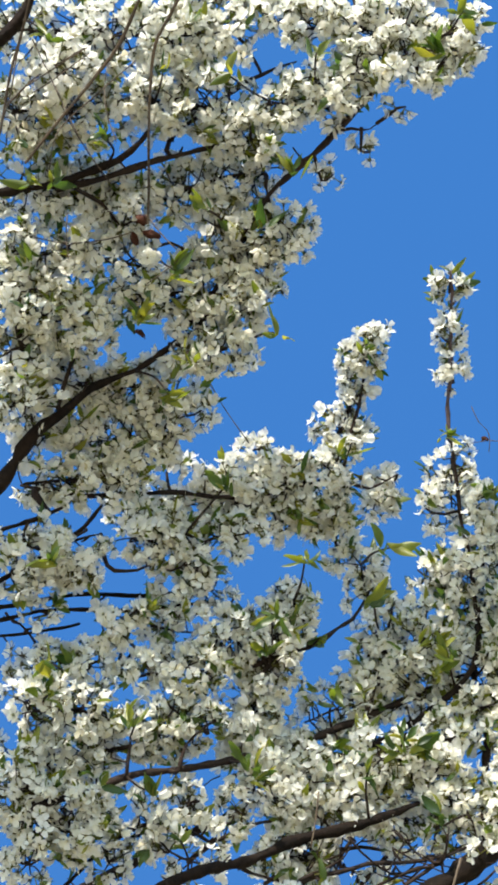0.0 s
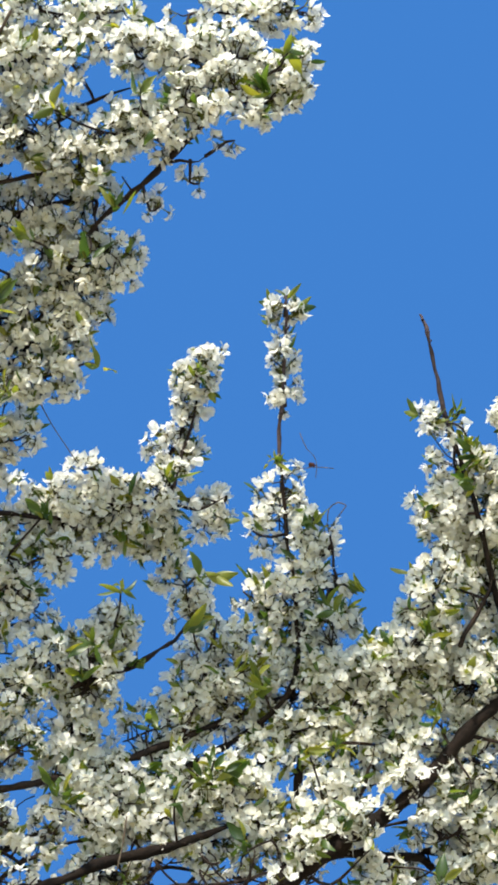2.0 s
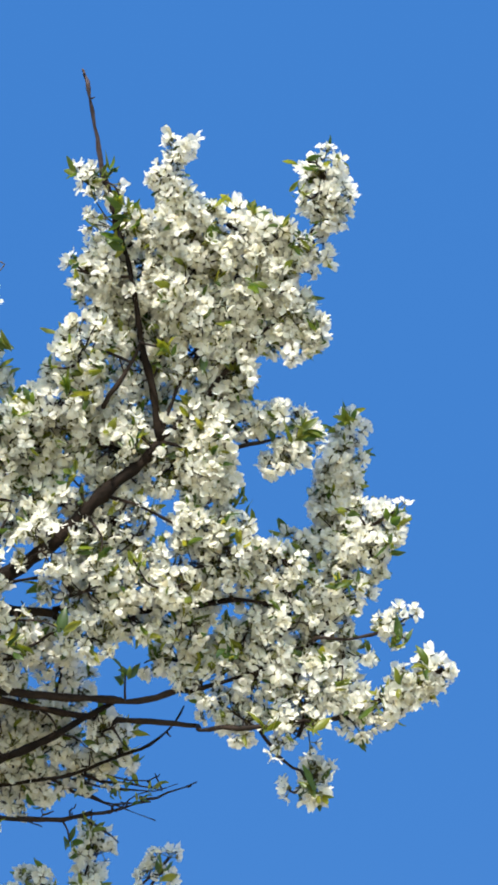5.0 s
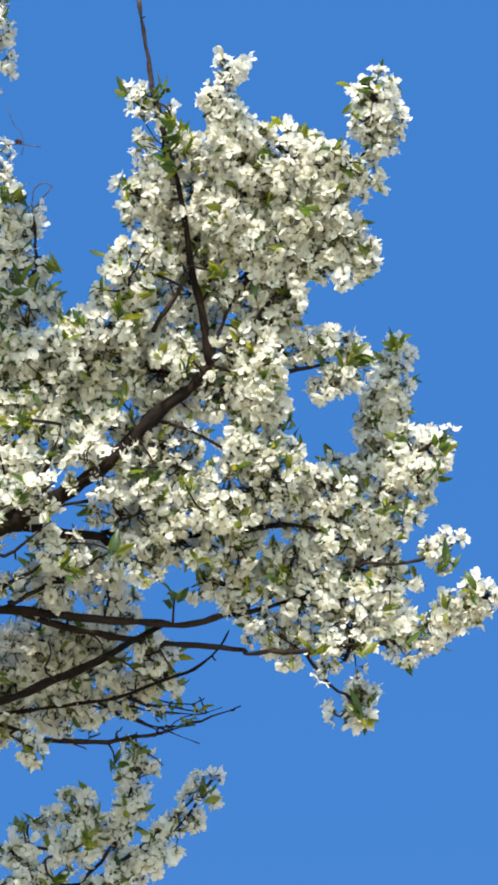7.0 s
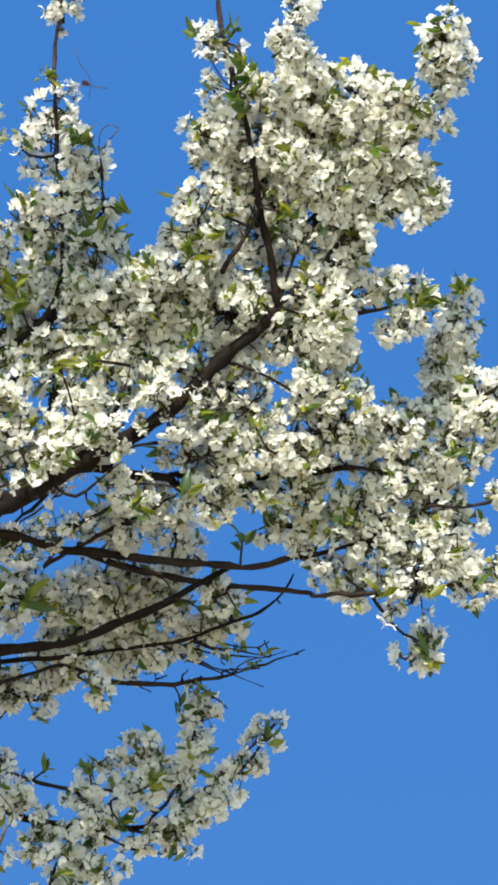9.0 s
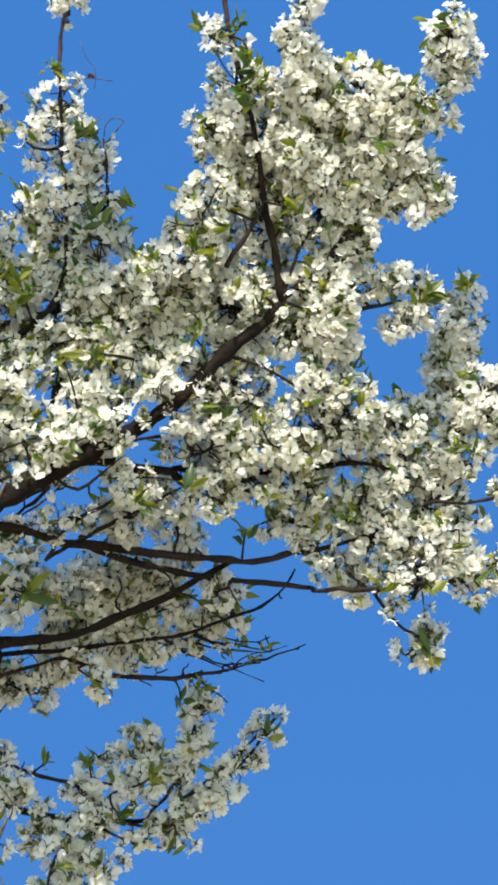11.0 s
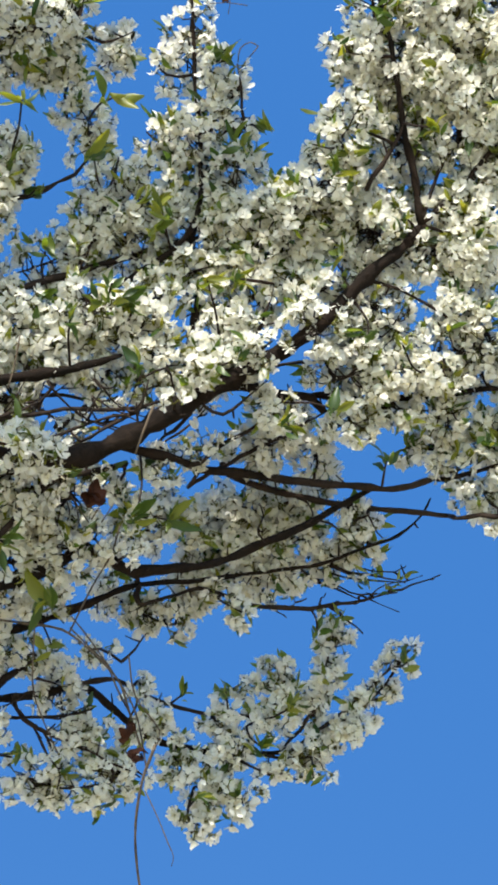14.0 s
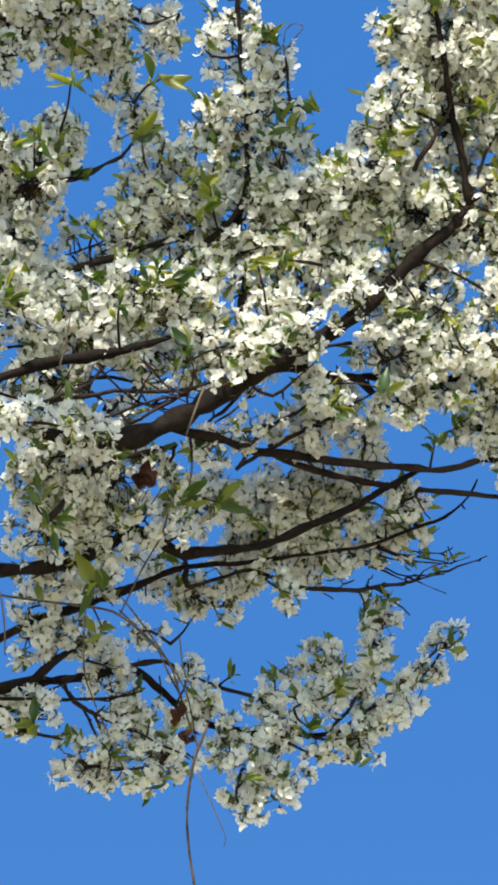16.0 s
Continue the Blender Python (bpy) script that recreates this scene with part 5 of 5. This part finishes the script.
tuft(6, 1.0, (-0.479, 1.235, 2.833))
tuft(6, 0.9, (-0.434, 1.281, 2.803))
tuft(6, 0.9, (-0.299, 1.154, 2.962))
tuft(6, 0.9, (-0.502, 1.082, 2.961))
tuft(6, 0.9, (-0.364, 1.060, 3.021))
tuft(6, 1.0, (-0.264, 1.059, 3.044))
tuft(7, 0.9, (-0.455, 1.302, 2.772))
tuft(6, 1.0, (-0.224, 1.504, 2.689))
tuft(7, 1.0, (-0.375, 1.544, 2.586))
tuft(6, 1.0, (-0.167, 1.577, 2.592))
tuft(7, 0.9, (-0.266, 1.599, 2.450))
tuft(7, 0.9, (-0.188, 1.629, 2.412))
tuft(7, 0.9, (-0.498, 1.539, 2.412))
tuft(6, 0.9, (-0.600, 1.457, 2.490))
tuft(6, 0.8, (-0.397, 1.568, 2.455))
tuft(6, 0.9, (-0.320, 1.463, 2.652))
tuft(6, 0.9, (-0.602, 1.409, 2.636))
tuft(6, 0.8, (-0.405, 1.411, 2.725))
tuft(5, 0.6, (0.086, 1.935, 2.272))
tuft(7, 0.8, (0.151, 2.018, 2.197))
tuft(5, 0.8, (0.030, 2.060, 2.055))
tuft(5, 0.8, (-0.083, 2.014, 2.152))
tuft(5, 0.8, (-0.001, 2.001, 2.129))
tuft(6, 0.8, (-0.114, 2.023, 2.022))
tuft(5, 0.8, (-0.140, 1.993, 2.140))
tuft(5, 1.3, (-0.291, 1.756, 2.174))
tuft(6, 1.3, (-0.152, 1.777, 2.284))
tuft(4, 1.0, (-0.289, 1.828, 2.147))
tuft(5, 0.9, (-0.337, 1.911, 2.042))
tuft(7, 1.0, (-0.205, 1.612, 2.485))
tuft(6, 1.0, (-0.363, 1.507, 2.610))
tuft(7, 1.1, (-0.248, 1.569, 2.660))
tuft(4, 1.0, (-0.195, 1.603, 2.620))
tuft(4, 1.0, (-0.168, 1.622, 2.594))
tuft(5, 1.0, (-0.052, 1.581, 2.705))
tuft(6, 0.8, (-0.078, 1.640, 2.536))
tuft(6, 1.0, (-0.388, 1.596, 2.450))
tuft(4, 1.1, (-0.303, 1.624, 2.558))
tuft(6, 0.8, (-0.315, 1.600, 2.633))
tuft(5, 1.0, (-0.557, 0.998, 3.042))
tuft(6, 1.0, (-0.590, 1.117, 2.938))
tuft(5, 1.1, (-0.560, 1.125, 2.944))
tuft(5, 0.9, (-0.433, 1.057, 3.042))
tuft(4, 1.1, (-0.405, 1.187, 2.947))
tuft(6, 1.0, (-0.134, 1.095, 3.073))
tuft(5, 1.0, (-0.100, 1.064, 3.098))
tuft(5, 1.0, (-0.338, 1.217, 2.952))
tuft(4, 1.0, (-0.337, 1.295, 2.849))
tuft(4, 1.0, (-0.441, 1.223, 2.888))
tuft(6, 0.8, (-0.600, 1.186, 2.887))
tuft(5, 1.0, (-0.447, 1.521, 2.736))
tuft(6, 1.0, (-0.330, 1.530, 2.829))
tuft(5, 1.0, (-0.279, 1.521, 2.853))
tuft(5, 0.7, (-0.235, 1.454, 2.968))
tuft(9, 0.7, (-0.140, 1.523, 2.873))
tuft(5, 1.0, (-0.095, 1.578, 2.809))
tuft(6, 0.9, (-0.375, 1.610, 2.635))
tuft(5, 1.0, (-0.498, 1.487, 2.619))
tuft(6, 0.9, (-0.607, 1.473, 2.540))
tuft(5, 1.0, (-0.524, 1.524, 2.488))
tuft(5, 1.0, (-0.562, 1.543, 2.431))
tuft(6, 0.8, (-0.475, 1.598, 2.379))
tuft(6, 0.8, (-0.208, 1.613, 2.482))
tuft(6, 1.0, (-0.300, 1.650, 2.515))

# ---- dry climber stems and dead leaves caught in the tree ----
def vine(*rows):
    g = glide(rows, 0.01)
    v, f = tube(g[:, :3] - g[0, :3], g[:, 3] / 1250, 6, rng, 0.10)
    ob = new("dry_vine", mesh_from("dry_vine", v, f, [STRAW]))
    ob.location = g[0, :3]
    tagged(ob, "thin dry brown climber stem hanging in the branches", "vine", "dry vines")


def dead_leaf(size, at):
    """A withered leaf: long, folded along its rib, rolled in at the edges and crumpled."""
    r = np.random.default_rng(len(bpy.data.objects))
    v, f, rows, cols = [], [], 10, 7
    bend, roll = r.uniform(0.8, 2.2), r.uniform(1.2, 2.4)
    waves = [(r.uniform(4, 11), r.uniform(3, 8), r.uniform(0, 6.28), r.uniform(0.0018, 0.0040)) for _ in range(5)]
    for j in range(rows):
        s = j / (rows - 1)
        half = 0.013 * math.sin(math.pi * (0.05 + 0.90 * s)) ** 0.8
        a = bend * (s - 0.5)
        for i in range(cols):
            u = i / (cols - 1) * 2 - 1
            w = roll * u
            x, lift = half * math.sin(w) / roll * 1.6, half * (1 - math.cos(w)) / roll * 1.6
            crease = sum(d * math.sin(p * s + q * u + o) for p, q, o, d in waves) * (0.4 + 0.6 * abs(u))
            y, z = 0.024 * math.sin(a) / bend * 2, 0.024 * (1 - math.cos(a)) / bend * 2
            v.append((x + crease * 0.5, y + crease * 0.4, z + lift + crease))
            if i and j:
                n = len(v) - 1
                f.append((n - cols - 1, n - cols, n, n - 1))
    ob = new("dead_leaf", mesh_from("dead_leaf", v, f, [DEAD]))
    ob.matrix_world = Matrix.LocRotScale(Vector(at), Euler(r.uniform(0, 6.28, 3)), Vector((size, size, size)))
    tagged(ob, "curled dry reddish-brown dead leaf caught on a stem", "leaf", "dead leaves")


vine((-0.435, 0.957, 3.061, 2.4), (-0.469, 1.002, 3.019, 2.4), (-0.503, 1.028, 2.989, 2.4), (-0.549, 1.056, 2.950, 2.4), (-0.582, 1.077, 2.920, 1.8))
vine((-0.392, 0.966, 3.067, 2.4), (-0.417, 0.995, 3.041, 2.4), (-0.435, 1.015, 3.021, 2.4), (-0.446, 1.056, 2.988, 1.8), (-0.452, 1.092, 2.957, 1.8), (-0.456, 1.124, 2.930, 1.8), (-0.461, 1.158, 2.899, 1.8))
vine((-0.551, 0.934, 3.037, 1.8), (-0.570, 0.972, 3.004, 1.8), (-0.586, 1.001, 2.976, 1.8), (-0.603, 1.043, 2.937, 1.8), (-0.619, 1.071, 2.908, 1.8))
vine((-0.594, 1.177, 2.912, 0.9), (-0.559, 1.192, 2.914, 0.9), (-0.516, 1.200, 2.924, 0.9), (-0.487, 1.201, 2.934, 0.9))
vine((-0.565, 1.038, 3.062, 0.9), (-0.553, 1.091, 3.028, 0.9), (-0.534, 1.130, 3.004, 0.9), (-0.508, 1.171, 2.980, 0.9))
vine((-0.613, 1.074, 3.016, 1.3), (-0.580, 1.059, 3.041, 1.3), (-0.548, 1.052, 3.058, 1.3), (-0.516, 1.046, 3.075, 1.3))
vine((-0.438, 1.434, 2.923, 1.3), (-0.418, 1.467, 2.894, 0.9), (-0.390, 1.502, 2.861, 0.9))
vine((-0.170, 1.625, 2.356, 2.2), (-0.180, 1.635, 2.331, 1.8), (-0.189, 1.645, 2.306, 1.3))
vine((-0.322, 1.608, 2.435, 1.3), (-0.327, 1.621, 2.407, 1.3), (-0.334, 1.632, 2.380, 1.3))
vine((-0.401, 1.770, 2.162, 1.8), (-0.339, 1.792, 2.162, 2.2), (-0.288, 1.810, 2.162, 2.2), (-0.266, 1.824, 2.158, 1.8), (-0.235, 1.843, 2.137, 1.8), (-0.210, 1.862, 2.114, 1.8), (-0.197, 1.881, 2.082, 1.8), (-0.184, 1.900, 2.047, 1.8))
vine((-0.164, 1.843, 2.033, 2.2), (-0.179, 1.870, 1.997, 2.2), (-0.186, 1.899, 1.953, 1.8), (-0.184, 1.926, 1.914, 1.8), (-0.176, 1.954, 1.868, 1.8), (-0.173, 1.979, 1.834, 1.3))
vine((-0.174, 1.853, 1.982, 0.9), (-0.158, 1.866, 1.952, 0.9), (-0.147, 1.876, 1.928, 0.9), (-0.141, 1.883, 1.916, 0.6), (-0.143, 1.890, 1.906, 0.6))
vine((-0.305, 1.790, 2.160, 1.3), (-0.307, 1.829, 2.098, 1.3), (-0.297, 1.859, 2.068, 1.3), (-0.280, 1.890, 2.036, 1.3))
vine((-0.197, 1.814, 2.129, 1.3), (-0.189, 1.840, 2.090, 1.3), (-0.161, 1.865, 2.057, 0.9), (-0.165, 1.882, 2.042, 1.3))
vine((-0.266, 1.799, 2.150, 1.3), (-0.242, 1.786, 2.201, 1.3), (-0.220, 1.776, 2.240, 1.3), (-0.211, 1.765, 2.271, 1.3))
vine((-0.264, 1.793, 2.169, 0.9), (-0.248, 1.806, 2.153, 1.3), (-0.215, 1.827, 2.113, 1.3), (-0.188, 1.846, 2.071, 1.3), (-0.174, 1.867, 2.011, 1.3))
vine((-0.398, 1.750, 2.159, 0.9), (-0.394, 1.770, 2.131, 1.3), (-0.393, 1.791, 2.098, 1.3))
vine((-0.217, 1.737, 2.287, 0.9), (-0.236, 1.763, 2.268, 0.9))
vine((-0.272, 1.723, 2.300, 0.9), (-0.244, 1.762, 2.269, 0.9))
vine((-0.080, 1.586, 2.816, 0.9), (-0.078, 1.576, 2.828, 0.9), (-0.066, 1.572, 2.835, 0.9), (-0.056, 1.575, 2.832, 0.9))
vine((-0.111, 1.513, 2.904, 0.6), (-0.103, 1.526, 2.888, 0.6), (-0.094, 1.533, 2.881, 0.6), (-0.091, 1.541, 2.872, 0.6), (-0.093, 1.551, 2.860, 0.6))
vine((-0.115, 1.542, 2.868, 0.6), (-0.093, 1.542, 2.870, 0.6), (-0.070, 1.545, 2.869, 0.6))
vine((-0.078, 1.592, 2.808, 0.9), (-0.068, 1.584, 2.819, 0.9), (-0.056, 1.575, 2.831, 0.9))
vine((-0.585, 1.050, 3.102, 0.9), (-0.561, 1.050, 3.037, 0.9), (-0.541, 1.050, 2.983, 0.9), (-0.520, 1.050, 2.927, 0.9))
vine((-0.516, 1.030, 3.048, 0.9), (-0.546, 1.030, 3.020, 0.9), (-0.576, 1.030, 2.991, 0.9))
vine((-0.511, 1.030, 3.039, 0.8), (-0.555, 1.030, 2.990, 0.8), (-0.569, 1.030, 2.979, 0.8))
vine((-0.461, 1.040, 3.031, 0.8), (-0.504, 1.040, 2.974, 0.8), (-0.538, 1.040, 2.923, 0.8), (-0.543, 1.040, 2.862, 0.8))
vine((-0.480, 1.060, 2.922, 0.8), (-0.492, 1.060, 2.966, 0.8), (-0.498, 1.060, 3.006, 0.8), (-0.498, 1.060, 3.051, 0.8))
vine((-0.469, 1.200, 2.952, 1.0), (-0.451, 1.200, 2.920, 1.0), (-0.436, 1.200, 2.898, 1.0))
vine((-0.427, 1.220, 2.912, 0.8), (-0.452, 1.220, 2.886, 0.8), (-0.473, 1.220, 2.866, 0.8))
vine((-0.560, 1.180, 2.951, 1.0), (-0.558, 1.180, 2.911, 1.0), (-0.553, 1.180, 2.876, 1.0))
vine((-0.580, 1.000, 3.043, 0.9), (-0.582, 1.000, 2.994, 0.9), (-0.582, 1.000, 2.942, 0.9), (-0.587, 1.000, 2.883, 0.9))
vine((-0.296, 1.760, 2.322, 1.3), (-0.283, 1.760, 2.269, 1.3), (-0.270, 1.760, 2.244, 1.3))
vine((-0.222, 1.750, 2.324, 1.1), (-0.232, 1.750, 2.295, 1.1), (-0.243, 1.750, 2.272, 1.1))
vine((-0.273, 1.880, 2.187, 1.3), (-0.253, 1.880, 2.167, 1.3), (-0.228, 1.880, 2.142, 1.3), (-0.212, 1.880, 2.109, 1.3), (-0.195, 1.880, 2.078, 1.3))
dead_leaf(0.39, (-0.488, 1.208, 2.928))
dead_leaf(0.45, (-0.466, 1.206, 2.937))
dead_leaf(0.52, (-0.472, 1.196, 2.944))
dead_leaf(0.60, (-0.228, 1.687, 2.270))
dead_leaf(0.65, (-0.243, 1.685, 2.267))
dead_leaf(0.60, (-0.236, 1.683, 2.275))
dead_leaf(0.60, (-0.186, 1.864, 2.018))
dead_leaf(0.60, (-0.189, 1.861, 2.034))
dead_leaf(0.60, (-0.194, 1.858, 2.048))
dead_leaf(0.45, (-0.493, 1.303, 2.877))
dead_leaf(0.20, (-0.096, 1.539, 2.873))

# ---- blossoms, leaves and spurs laid on the tree ----
v, f = [], []
for line, radii in SPURS:
    a, b = tube(glide(np.array(line) - BASE, 0.01), np.interp(np.linspace(0, 1, len(glide(np.array(line), 0.01))), (0, 0.5, 1), radii), 4, rng)
    f += [tuple(i + len(v) for i in q) for q in b]
    v += a
tagged(part("twig_growth", mesh_from("twig_growth", v, f, [SHADED_TWIG]), tree), "thin brown flowering spurs", kind="stuff")

SLOTS = [PETAL, CALYX, GREEN, STAMEN]


def split(shape, keep):
    """The faces of a shape in some slots, as a shape of their own."""
    v, f, m = shape
    f2 = [q for q, s in zip(f, m) if s in keep]
    used = sorted({i for q in f2 for i in q})
    to = {i: k for k, i in enumerate(used)}
    return [v[i] for i in used], [tuple(to[i] for i in q) for q in f2], [s for s in m if s in keep]


CROWNS = [mesh_from("blossom", *split(s, (0, 3))[:2], SLOTS, split(s, (0, 3))[2]) for s in FLOWERS]
STALKS = [mesh_from("stalk", *split(s, (1, 2))[:2], SLOTS, split(s, (1, 2))[2]) for s in FLOWERS]
LEAFMESH = [mesh_from("leaf", s[0], s[1], [LEAF]) for s in LEAVES]

# the blossoms nearest to the path, along the bright limb, are parts of their own
order = sorted(range(len(HEADS)), key=lambda i: HEADS[i][2][1] + (0 if -0.05 < HEADS[i][2][0] < 0.3 else 9))
single = set(order[:300])
for i in sorted(single):
    k, m, _ = HEADS[i]
    b = part("blossom", CROWNS[k], tree)
    b.matrix_local = m
    part("stalk", STALKS[k], b)
tagged(part("blossoms", joined("blossoms", FLOWERS, [h[:2] for i, h in enumerate(HEADS) if i not in single], SLOTS), tree), "crowded white five-petalled blossoms", kind="stuff")
order = sorted(range(len(SPRIGS)), key=lambda i: SPRIGS[i][2][1] + (0 if -0.3 < SPRIGS[i][2][0] < 0.4 else 9))
single = set(order[:300])
for i in sorted(single):
    k, m, _ = SPRIGS[i]
    part("leaf", LEAFMESH[k], tree).matrix_local = m
tagged(part("leaves", joined("leaves", LEAVES, [h[:2] for i, h in enumerate(SPRIGS) if i not in single], [LEAF]), tree), "narrow young green leaves", kind="stuff")
